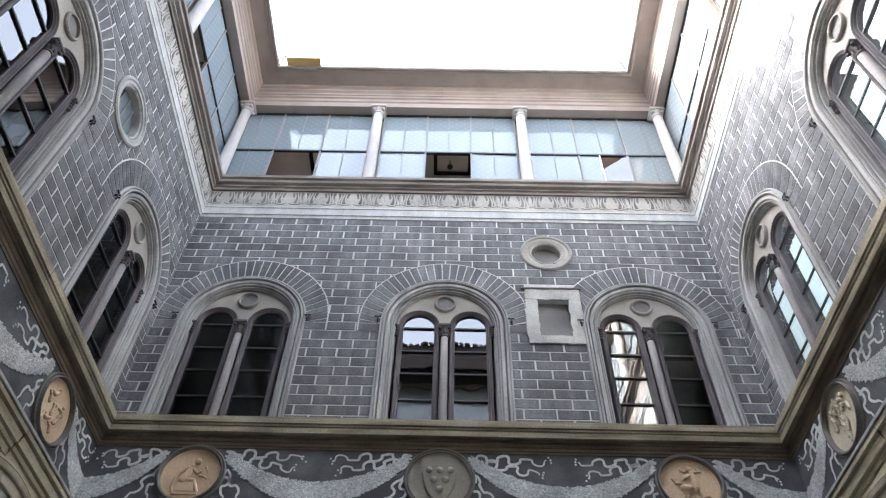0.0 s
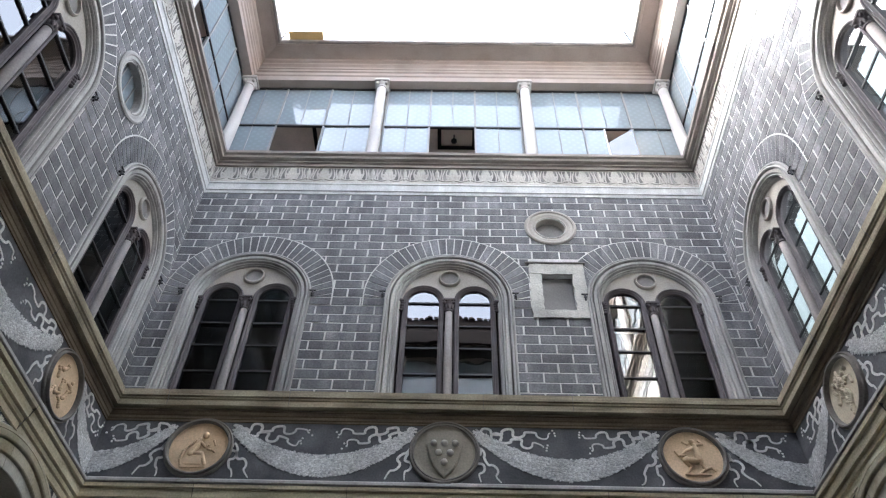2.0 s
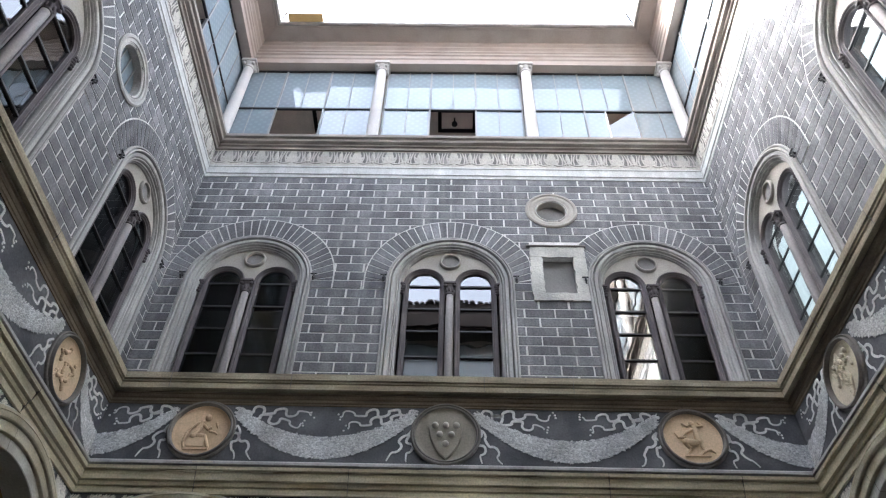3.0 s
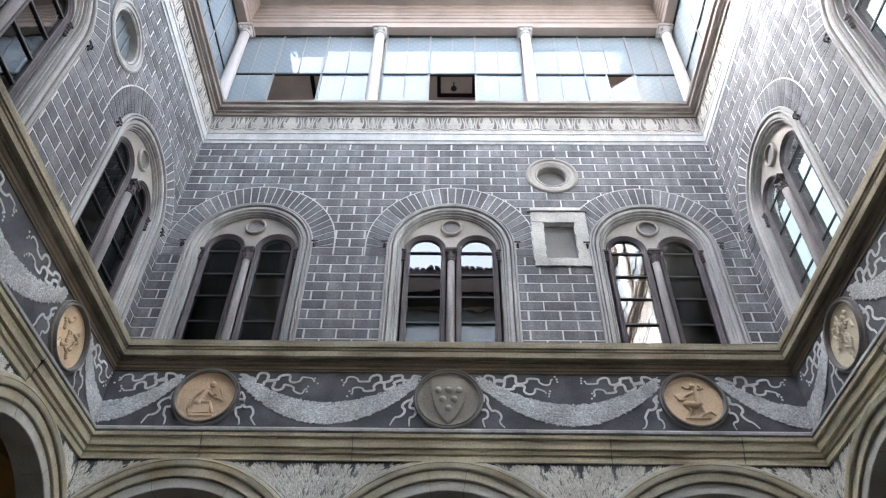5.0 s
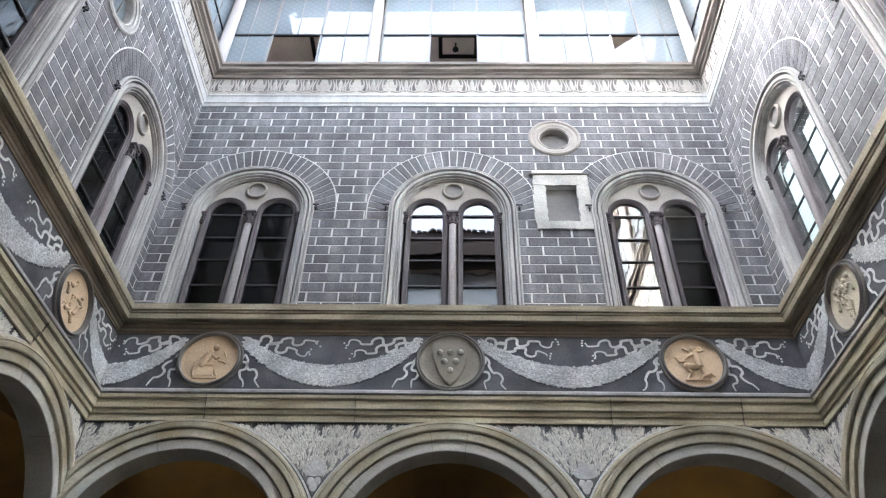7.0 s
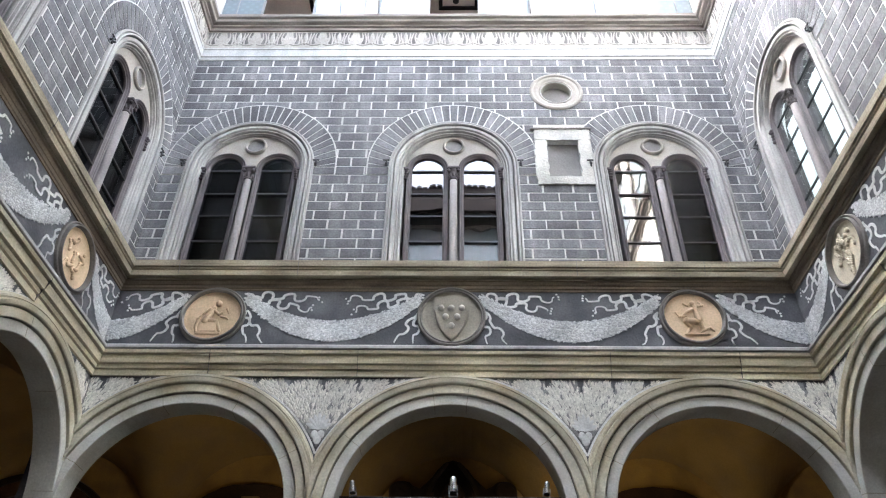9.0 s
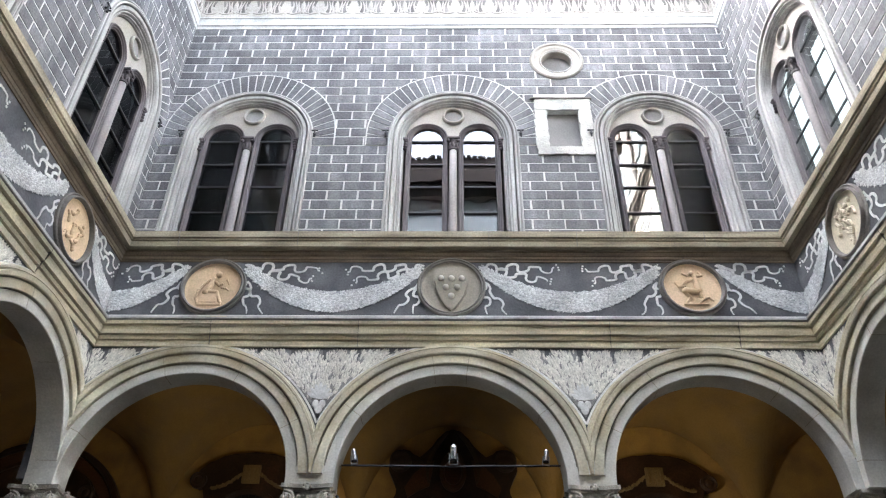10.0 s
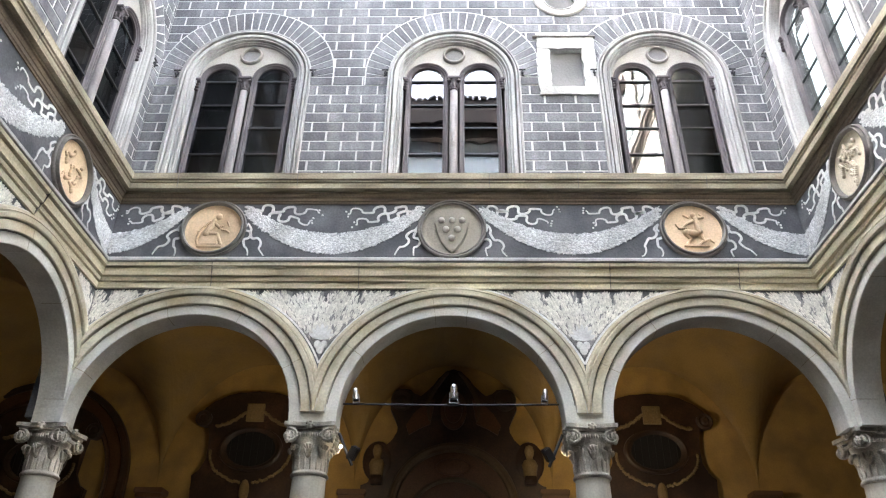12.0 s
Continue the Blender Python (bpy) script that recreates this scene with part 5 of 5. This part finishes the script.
def ceiling_frame(x0, x1, y0, y1, lamp_x=None):
    thing = empty("ceiling_frame", Matrix.Identity(4), "dark brown wooden frame on the ceiling of the glazed loggia", "ceiling frame", "ceiling frames")
    for a, b, c, d in ((x0, x1, y0, y0 + 0.1), (x0, x1, y1 - 0.1, y1), (x0, x0 + 0.1, y0 + 0.1, y1 - 0.1), (x1 - 0.1, x1, y0 + 0.1, y1 - 0.1)):
        bm = bmesh.new()
        box(bm, a, b, c, d, 18.69, 18.75, 0.008)
        part("beam", bm, TIMBER_DARK, thing)
    if lamp_x is not None:
        bm = bmesh.new()
        tube(bm, (lamp_x, y0 + 0.3, 18.75), (lamp_x, y0 + 0.3, 18.5), 0.02)
        lathe(bm, [(0.02, 18.52), (0.075, 18.49), (0.08, 18.44), (0.03, 18.42)], 16, lamp_x, y0 + 0.3)
        part("pendant", bm, IRON, thing, "small dark hanging lamp")


ceiling_frame(-0.39, 0.65, 1.46, 2.2, 0.06)
ceiling_frame(-3.78, -2.6, 1.3, 2.25)

# ---- on the eave ----
bm = bmesh.new()
box(bm, -4.2, -3.32, -0.9, -0.63, 19.365, 19.40, 0.008)
tagged(finish("eave_board", bm, BOARD), "ochre painted board lying on the eave", "board")
for x, d in ((XL + 0.62, 1), (XR - 0.62, -1)):
    bm = bmesh.new()
    tube(bm, (x, -0.62, 19.36), (x + d * 0.28, -0.95, 19.42), 0.018)
    tube(bm, (x + d * 0.05, -0.62, 19.36), (x + d * 0.05, -0.9, 19.52), 0.012)
    tagged(finish("gutter_spike", bm, IRON), "thin dark iron spike at the gutter corner", "iron spike", "spikes at the gutter corners")


# ---- in the loggia: rail with spotlights, monument, cartouches ----
def spotlight(m, lit=False):
    thing = empty("spotlight", m, "brushed metal spotlight on a bracket", "spotlight", "spotlights in the arcade")
    bm = bmesh.new()
    lathe(bm, [(0.035, 0.05), (0.045, 0.055), (0.045, 0.22), (0.035, 0.25), (0.015, 0.26)], 20)
    part("housing", bm, CHROME, thing, smooth=False)
    bm = bmesh.new()
    for q in (-1, 1):
        box(bm, q * 0.055 - 0.006, q * 0.055 + 0.006, -0.015, 0.015, 0.0, 0.14)
    box(bm, -0.06, 0.06, -0.015, 0.015, -0.012, 0.0)
    part("bracket", bm, LEAD, thing)
    bm = bmesh.new()
    lathe(bm, [(0.046, 0.03), (0.05, 0.035), (0.05, 0.052), (0.04, 0.054)], 20)
    part("bezel", bm, IRON, thing)
    return thing


bm = bmesh.new()
tube(bm, (CX - 1.44, 0.2, 5.035), (CX, 0.2, 5.025), 0.014)
tube(bm, (CX, 0.2, 5.025), (CX + 1.44, 0.2, 5.045), 0.014)
tagged(finish("tie_rod", bm, IRON), "black iron tie rod across the middle arch", "tie rod")
for x, tilt in ((-1.235, -8), (0.065, 0), (1.27, 6)):
    spotlight(Matrix.Translation((x, 0.17, 5.05)) @ pose(0, 0, 0, 0, tilt, 0) @ Matrix.Scale(1.0 if tilt == 0 else 0.78, 4))


def floodlight(x, d, lit):
    thing = empty("floodlight", Matrix.Identity(4), "black floodlight strapped to a column below its capital", "floodlight", "floodlights on the columns")
    bm = bmesh.new()
    tube(bm, (x, 0.15, 4.62), (x + d * 0.2, 0.12, 4.2), 0.02)
    part("arm", bm, IRON, thing)
    bm = bmesh.new()
    box(bm, -0.05, 0.05, -0.07, 0.07, -0.09, 0.09, 0.012)
    bm.transform(Matrix.Translation((x + d * 0.2, 0.15, 4.36)) @ pose(0, 0, 0, 20, d * 30, 0))
    part("head", bm, IRON, thing)
    bm = bmesh.new()
    blob(bm, x + d * 0.05, 0.06, 4.42, 0.02, 0.02, 0.02, 0, 12)
    m = bpy.data.materials.new("lamp_glow")
    m.use_nodes = True
    b = m.node_tree.nodes["Principled BSDF"]
    b.inputs["Base Color"].default_value = (0.9, 0.85, 0.75, 1)
    b.inputs["Emission Color"].default_value = (1.0, 0.82, 0.55, 1)
    b.inputs["Emission Strength"].default_value = 1.2 if lit else 0.0
    if lit:
        part("bulb", bm, m, thing, "glowing warm white bulb", smooth=True)
    else:
        bm.free()


for d in (-1, 1):
    beam = bpy.data.lights.new("floodlight_beam", "SPOT")
    beam.energy, beam.spot_size, beam.spot_blend, beam.shadow_soft_size, beam.color = 3.2 + 0.8 * d, radians(130), 0.9, 0.06, (1.0, 0.78, 0.48)
    new("floodlight_beam", beam).matrix_world = look((CX + d * 1.3, 0.5, 4.3), (CX + d * 4.9, 3.8, 5.4))

floodlight(CX - 1.45, 1, True)
floodlight(CX + 1.45, -1, False)

YW = DEEP - 0.002


def outline_mirror(half, c):
    return [(c + u, z) for u, z in half] + [(c - u, z) for u, z in half[::-1] if u > 1e-6]


def monument(c):
    thing = empty("wall_monument", Matrix.Identity(4), "dark brown marble wall monument with a scrolled gable", "wall monument")
    half = [(0.0, 7.03), (0.15, 6.98), (0.28, 6.84), (0.375, 6.70), (0.48, 6.55), (0.6, 6.45), (0.7, 6.53), (0.8, 6.62), (0.92, 6.64), (1.06, 6.56), (1.15, 6.4), (1.16, 6.25), (1.07, 6.06), (0.98, 5.9), (0.99, 5.8), (1.07, 5.65), (1.16, 5.56), (1.3, 5.52), (1.42, 5.42), (1.5, 5.2), (1.5, 5.05), (1.44, 4.9), (1.62, 4.86), (1.62, 3.2)]
    bm = bmesh.new()
    prism(bm, (outline_mirror(half, c))[::-1], YW - 0.22, YW)
    bmesh.ops.bevel(bm, geom=[e for e in bm.edges if all(v.co.y < YW - 0.2 for v in e.verts)], offset=0.03, segments=2, affect="EDGES")
    part("gable", bm, MARBLE, thing)
    bm = bmesh.new()
    arch(bm, [(0.98, YW - 0.2), (1.14, YW - 0.2), (1.14, YW - 0.28), (1.12, YW - 0.33), (1.08, YW - 0.35), (1.04, YW - 0.32), (1.0, YW - 0.32), (0.98, YW - 0.26)], c, 4.46, 3.2, 32)
    part("arch_moulding", bm, STUCCO_BROWN, thing, "worn brown stone arch moulding")
    bm = bmesh.new()
    pts = [(c + 0.98 * math.cos(math.pi * k / 28), 4.46 + 0.98 * math.sin(math.pi * k / 28)) for k in range(29)]
    prism(bm, [(c - 0.98, 3.2), (c + 0.98, 3.2)] + pts, YW - 0.235, YW - 0.21)
    part("arch_panel", bm, MARBLE_RED, thing, "red brown marble panel")
    bm = bmesh.new()
    arch(bm, [(0.78, YW - 0.21), (0.86, YW - 0.21), (0.86, YW - 0.27), (0.82, YW - 0.29), (0.78, YW - 0.26)], c, 4.14, 3.2, 28)
    part("inner_moulding", bm, STUCCO_BROWN, thing)
    for q in (-1, 1):
        bm = bmesh.new()
        pts = [(0.34, 6.42), (0.5, 6.35), (0.72, 6.15), (0.86, 5.92), (0.8, 5.75), (0.62, 5.86), (0.42, 5.95)]
        prism(bm, [(c + q * u, v) for u, v in pts][::-q], YW - 0.255, YW - 0.215)
        part("side_panel", bm, MARBLE_RED, thing, "worn red brown side panel")
        bm = bmesh.new()
        strip(bm, [(c + q * (0.1 + 0.36 * math.sin(t * 2.0)), 6.95 - 0.95 * t) for t in [k / 11 for k in range(12)]], 0.07, YW - 0.29, YW - 0.215)
        part("gable_moulding", bm, STUCCO_BROWN, thing)
    bm = bmesh.new()
    disc_lathe(bm, [(0.30, YW - 0.22), (0.30, YW - 0.28), (0.25, YW - 0.31), (0.21, YW - 0.29), (0.19, YW - 0.24), (0, YW - 0.27)], c, 6.21, 28)
    bm.transform(Matrix.Translation((c, 0, 6.21)) @ Matrix.Diagonal((0.8, 1, 1.23, 1)) @ Matrix.Translation((-c, 0, -6.21)))
    part("medallion", bm, MARBLE_RED, thing)
    for q in (-1, 1):
        bm = bmesh.new()
        disc_lathe(bm, [(0.2, YW - 0.21), (0.2, YW - 0.29), (0.15, YW - 0.31), (0.11, YW - 0.27), (0.06, YW - 0.3), (0, YW - 0.3)], c + q * 0.95, 6.4, 24)
        part("scroll", bm, MARBLE, thing, smooth=True)
        bm = bmesh.new()
        box(bm, c + q * 1.34 - 0.1, c + q * 1.34 + 0.1, YW - 0.4, YW - 0.22, 4.86, 5.0, 0.01)
        blob(bm, c + q * 1.34, YW - 0.2, 5.28, 0.27, 0.05, 0.36, 0, 16)
        part("niche", bm, MARBLE, thing, smooth=True)
        bm = bmesh.new()
        lathe(bm, [(0.11, 5.0), (0.12, 5.1), (0.14, 5.2), (0.1, 5.28), (0.05, 5.3), (0.075, 5.38), (0.085, 5.45), (0.06, 5.53), (0.02, 5.55)], 16, c + q * 1.34, YW - 0.3)
        part("finial", bm, STUCCO_GILT, thing, "plain pale stone finial", smooth=True)
    bm = bmesh.new()
    blob(bm, c, YW - 0.24, 5.18, 0.32, 0.05, 0.15, 0, 14)
    part("boss", bm, MARBLE_RED, thing, smooth=True)


def cartouche(m, c):
    thing = empty("wall_cartouche", m, "dark stucco cartouche round a barred oval window", "cartouche", "cartouches on the loggia wall")
    half = [(0.0, 6.6), (0.35, 6.56), (0.58, 6.5), (0.8, 6.4), (0.95, 6.28), (1.06, 6.12), (1.05, 5.98), (0.95, 5.92), (0.83, 5.94), (0.8, 5.75), (0.785, 5.55), (0.765, 5.3), (0.85, 5.12), (1.0, 5.03), (0.98, 4.8), (0.9, 4.4), (0.9, 3.4)]
    bm = bmesh.new()
    prism(bm, outline_mirror(half, c)[::-1], YW - 0.14, YW)
    bmesh.ops.bevel(bm, geom=[e for e in bm.edges if all(v.co.y < YW - 0.13 for v in e.verts)], offset=0.025, segments=2, affect="EDGES")
    part("body", bm, MARBLE, thing)
    bm = bmesh.new()
    disc_lathe(bm, [(0.58, YW - 0.14), (0.57, YW - 0.18), (0.53, YW - 0.2), (0.48, YW - 0.18), (0.44, YW - 0.15)], c, 5.5, 36)
    bm.transform(Matrix.Translation((c, 0, 5.5)) @ Matrix.Diagonal((1.0, 1, 0.7, 1)) @ Matrix.Translation((-c, 0, -5.5)))
    part("oval_frame", bm, MARBLE, thing)
    # A flat black disc paints the darkness of the oval; no hole is cut.
    bm = bmesh.new()
    disc_lathe(bm, [(0.47, YW - 0.145), (0, YW - 0.145)], c, 5.5, 36)
    bm.transform(Matrix.Translation((c, 0, 5.5)) @ Matrix.Diagonal((1.0, 1, 0.7, 1)) @ Matrix.Translation((-c, 0, -5.5)))
    part("oval_opening", bm, IRON, thing, "black disc that stands in for the unlit depth of an oval opening")
    for k in range(-3, 4):
        bm = bmesh.new()
        h = 0.32 * math.sqrt(max(0, 1 - (k * 0.125 / 0.47) ** 2))
        box(bm, c + k * 0.125 - 0.006, c + k * 0.125 + 0.006, YW - 0.165, YW - 0.15, 5.5 - h, 5.5 + h)
        part("bar", bm, IRON, thing)
    for q in (-1, 1):
        bm = bmesh.new()
        disc_lathe(bm, [(0.15, YW - 0.13), (0.15, YW - 0.2), (0.12, YW - 0.23), (0.08, YW - 0.21), (0.05, YW - 0.24), (0, YW - 0.24)], c + q * 0.94, 6.05, 20)
        part("scroll", bm, MARBLE, thing)
    bm = bmesh.new()
    box(bm, c - 0.16, c + 0.16, YW - 0.2, YW - 0.13, 6.0, 6.33, 0.005)
    bracket = part("bracket", bm, STUCCO_GILT, thing, "fluted yellowish stucco bracket")
    for k in range(4):
        bm = bmesh.new()
        box(bm, c - 0.14 + k * 0.076, c - 0.09 + k * 0.076, YW - 0.225, YW - 0.2, 6.03, 6.3, 0.008)
        part("flute", bm, STUCCO_GILT, bracket)
    bm = bmesh.new()
    rng = random.Random(5)
    for d in (-1, 1):
        for k in range(26):
            t = k / 25
            blob(bm, c + d * (0.18 + 0.5 * t), YW - 0.17, 6.16 - 0.24 * math.sin(t * 1.6) + rng.uniform(-0.015, 0.015), 0.03, 0.03, 0.03, 0, 6)
            blob(bm, c + d * 0.72 * math.cos(t * 1.45 - 0.05), YW - 0.16, 5.42 - 0.52 * math.sin(t * 1.45 - 0.05) + rng.uniform(-0.015, 0.015), 0.028, 0.03, 0.028, 0, 6)
    blob(bm, c, YW - 0.2, 4.75, 0.09, 0.06, 0.2, 0, 10)
    part("garland", bm, STUCCO_GILT, thing, "dull yellow stucco garland", smooth=True)["kind"] = "stuff"


monument(0.045)
cartouche(Matrix.Identity(4), 3.66)
cartouche(Matrix.Identity(4), -3.6)
cartouche(WALLS["left"][0], -1.5)
cartouche(WALLS["right"][0], 2.2)


def niche_arch(c):
    """A broad moulded arch of dark stone on the wall of the corner bay."""
    thing = empty("wall_arch", Matrix.Identity(4), "dark brown moulded stone arch on the loggia wall", "wall arch")
    for name, mat, profile in (("outer_moulding", MARBLE, [(1.68, YW), (1.68, YW - 0.12), (1.70, YW - 0.16), (1.78, YW - 0.15), (1.80, YW - 0.1), (1.80, YW)]),
                               ("frame", MARBLE_RED, [(1.44, YW), (1.44, YW - 0.06), (1.47, YW - 0.1), (1.66, YW - 0.1), (1.675, YW - 0.08), (1.675, YW)]),
                               ("inner_moulding", MARBLE_RED, [(1.36, YW), (1.36, YW - 0.05), (1.39, YW - 0.09), (1.43, YW - 0.05), (1.43, YW)])):
        bm = bmesh.new()
        arch(bm, profile, c, 4.98, 2.2, 40)
        part(name, bm, mat, thing)


niche_arch(-7.56)
cartouche(Matrix.Translation((0, 0, -0.25)), -7.45)
for x, top in ((-5.23, 4.77), (5.42, 4.80), (-1.71, 4.77), (1.8, 4.79)):
    thing = empty("vault_corbel", pose(x, DEEP, 0), "dark brown stone corbel under the vault springing", "corbel", "corbels of the vault")
    bm = bmesh.new()
    box(bm, -0.25, 0.25, -0.34, 0.0, top - 0.09, top, 0.012)
    box(bm, -0.228, 0.228, -0.31, 0.0, top - 0.16, top - 0.092, 0.01)
    part("slab", bm, WOOD_BOX, thing)
    bm = bmesh.new()
    lathe(bm, [(0.03, top - 0.95), (0.07, top - 0.9), (0.06, top - 0.84), (0.15, top - 0.55), (0.18, top - 0.3), (0.21, top - 0.162)], 20, 0, -0.06)
    part("bracket", bm, WOOD_BOX, thing, smooth=True)

# ---- brickwork: the pieces of the walls ----
BRICK_L, JOINT = 0.515, 0.024


def bed(k):
    """The height of a bed joint: the courses over the springing are a little taller."""
    return 8.784 + 0.2009 * k if k < 8 else 10.391 + 0.2123 * (k - 8)




def brick_mesh(name, w, h, mat):
    """A flat block with soft arrises, its foot at the origin's left lower corner."""
    bm = bmesh.new()
    a, b = 0.0, 0.004
    lo = [bm.verts.new((u, 0.0005, z)) for u, z in ((0, 0), (w, 0), (w, h), (0, h))]
    hi = [bm.verts.new((u, -0.007, z)) for u, z in ((b, b), (w - b, b), (w - b, h - b), (b, h - b))]
    bm.faces.new(hi)
    for i in range(4):
        j = (i + 1) % 4
        bm.faces.new((lo[i], lo[j], hi[j], hi[i]))
    me = bpy.data.meshes.new(name)
    bm.to_mesh(me)
    bm.free()
    me.materials.append(mat)
    return me


def half_width(z):
    """How far a window and its ring of wedge blocks reach to each side of its axis at a height."""
    if z < 10.615:
        return R_WOUT - 0.03
    if z < Z_VOUSS:
        return R_VOUSS - 0.02
    d = R_VOUSS ** 2 - (z - Z_VOUSS) ** 2
    return math.sqrt(d) - 0.02 if d > 0 else 0.0


def round_cut(c, z, r, z0, z1):
    """What a round window takes out of a course: its narrower chord, so that its ring covers the cut ends."""
    d = max(abs(z0 - z), abs(z1 - z))
    return [(c - math.sqrt(r * r - d * d), c + math.sqrt(r * r - d * d))] if d < r else []


def sun_blank(u, z):
    """Where bricks are left off, high on the sunny wall, so white plaster paints in the sun's glare."""
    if not 3.3 < u < 7.3:
        return False
    return z > (13.77 - 2.0 * (u - 3.5) if u < 4.0 else 12.75 if u < 4.6 else 12.2)


def wall_bricks(side, pieces=True):
    m, u0, u1, bays, wins = WALLS[side]
    rng = random.Random(len(side) * 31)
    blocks = []
    k = -1
    while True:
        z0 = bed(k)
        z1 = min(bed(k + 1) - JOINT, Z_BAND - 0.004)
        if z0 > Z_BAND - 0.06:
            break
        first = {"front": -1.76, "back": -1.76, "left": -0.311, "right": 0.146}[side] + (0.255 if k % 2 else 0.0)
        pitch = 0.537 if side == "right" else BRICK_L
        u = first - pitch * math.ceil((first - u0) / pitch) + rng.uniform(-0.008, 0.008)
        while u < u1:
            L = pitch
            spans = [(max(u + rng.uniform(0, 0.008), u0 + 0.004), min(u + L - JOINT + rng.uniform(-0.006, 0.004), u1 - 0.004))]
            holes = [(c - half_width(z1), c + half_width(z1)) for c in wins if half_width(z1) > 0]
            if side == "front":
                holes += round_cut(1.99, 12.79, 0.495, z0, z1)
                if z1 > 10.38 and z0 < 11.70:
                    holes.append((1.5, 2.48))
            if side == "left":
                holes += round_cut(-3.36, 12.16, 0.565, z0, z1)
            for a, b in holes:
                spans = [p for s, e in spans for p in (((s, min(e, a))), ((max(s, b), e))) if p[1] - p[0] > 0.03]
            for s, e in spans:
                if e - s < 0.03:
                    continue
                # sun glare painted in: no bricks in the sunlit patch high on this wall
                if side == "right" and sun_blank(u, z0):
                    continue
                blocks.append((s, e, max(z0, Z_SILL - 0.03) + JOINT / 2, z1 + JOINT / 2 if z1 < Z_BAND - 0.02 else z1))
            u += L
        k += 1
    near = {"front": lambda q: q[2], "left": lambda q: -q[0], "right": lambda q: q[0], "back": lambda q: q[2]}[side]
    blocks.sort(key=near)
    cut = 300 if pieces else 0
    shared = {}
    for s, e, z0, z1 in blocks[:cut]:
        key = (round((e - s) / 0.006), round((z1 - z0) / 0.01))
        if key not in shared:
            shared[key] = brick_mesh("brick", e - s, z1 - z0, BRICK)
        ob = new("brick", shared[key])
        ob.parent = WALL[side]
        ob.location = (s, 0, z0)
    verts, faces = [], []
    for s, e, z0, z1 in blocks[cut:]:
        n = len(verts)
        verts += [(s, 0.0005, z0), (e, 0.0005, z0), (e, 0.0005, z1), (s, 0.0005, z1)]
        b = 0.004
        verts += [(s + b, -0.007, z0 + b), (e - b, -0.007, z0 + b), (e - b, -0.007, z1 - b), (s + b, -0.007, z1 - b)]
        faces += [(n + 4, n + 5, n + 6, n + 7)] + [(n + i, n + (i + 1) % 4, n + 4 + (i + 1) % 4, n + 4 + i) for i in range(4)]
    me = bpy.data.meshes.new("brickwork")
    me.from_pydata(verts, [], faces)
    me.materials.append(BRICK_JOINED)
    ob = new("brickwork", me)
    ob.parent = WALL[side]
    ob["kind"] = "stuff"


def wedge_ring(side, c, skip=lambda u, z: False):
    """The ring of wedge blocks round a window's arch, on a white bed."""
    wall = WALL[side]
    m, u0, u1, bays, wins = WALLS[side]
    bm = bmesh.new()
    n = 40
    def lim(u, z=0.0, gap=0.003):
        if side == "front" and 10.36 < z < 11.76:
            if c > 3 and u < 2.50:
                return 2.495 + gap
            if abs(c) < 1 and u > 1.48:
                return 1.485 - gap
        return max(u0 + gap, min(u1 - gap, u))
    inner = [(c + 1.10 * math.cos(math.pi * k / n), Z_WSPRING + 1.10 * math.sin(math.pi * k / n)) for k in range(n + 1)]
    outer = [(lim(c + (R_VOUSS + 0.012) * math.cos(math.pi * k / n), Z_VOUSS + R_VOUSS * math.sin(math.pi * k / n)), Z_VOUSS + (R_VOUSS + 0.012) * math.sin(math.pi * k / n)) for k in range(n + 1)]
    for k in range(n):
        prism(bm, [inner[k + 1], inner[k], outer[k], outer[k + 1]], -0.0095, 0.0)
    feet = []
    for q in (-1, 1):
        ua, ub = lim(c + q * 1.1, 10.7), lim(c + q * (R_VOUSS + 0.012), 10.7)
        prism(bm, [(min(ua, ub), 10.6), (max(ua, ub), 10.6), (max(ua, ub), Z_VOUSS - 0.002), (min(ua, ub), Z_VOUSS - 0.002)], -0.0094, 0.0)
        near, far = lim(c + q * 1.115, 10.7, 0.01), lim(c + q * (R_VOUSS - 0.014), 10.7, 0.01)
        if abs(far - near) > 0.05:
            feet.append([(near, 10.612), (far, 10.612), (far, 10.777), (near, 10.777)][::q])
            rise = Z_WSPRING + (Z_VOUSS - Z_WSPRING) / 0.386 * (abs(far - c) - 1.12)
            feet.append([(near + q * 0.06, 10.799), (far, 10.799), (far, max(10.81, rise - 0.014))][::q])
    bed = part("ring_bed", bm, PLASTER, wall)
    count = 29
    for k in range(count):
        a0, a1 = math.pi * k / count, math.pi * (k + 1) / count
        g = 0.0095
        pts = []
        for r, zc, a in ((1.12, Z_WSPRING, a0 + g), (R_VOUSS - 0.014, Z_VOUSS, a0 + g * 0.8), (R_VOUSS - 0.014, Z_VOUSS, a1 - g * 0.8), (1.12, Z_WSPRING, a1 - g)):
            pts.append((c + r * math.cos(a), zc + r * math.sin(a)))
        clipped = [(lim(u, z, 0.01), z) for u, z in pts]
        if clipped != pts:
            pts = clipped
            if max(p[0] for p in pts) - min(p[0] for p in pts) < 0.03:
                continue
        if skip(*pts[1]):
            continue
        bm = bmesh.new()
        prism(bm, pts, -0.0165, -0.009, back=False)
        part("wedge_block", bm, BRICK, wall)
    for pts in feet:
        bm = bmesh.new()
        prism(bm, pts, -0.0165, -0.009, back=False)
        part("wedge_block", bm, BRICK, wall)


for side in WALLS:
    wall_bricks(side, side != "back")
    for c in WALLS[side][4]:
        wedge_ring(side, c, sun_blank if side == "right" else (lambda u, z: False))
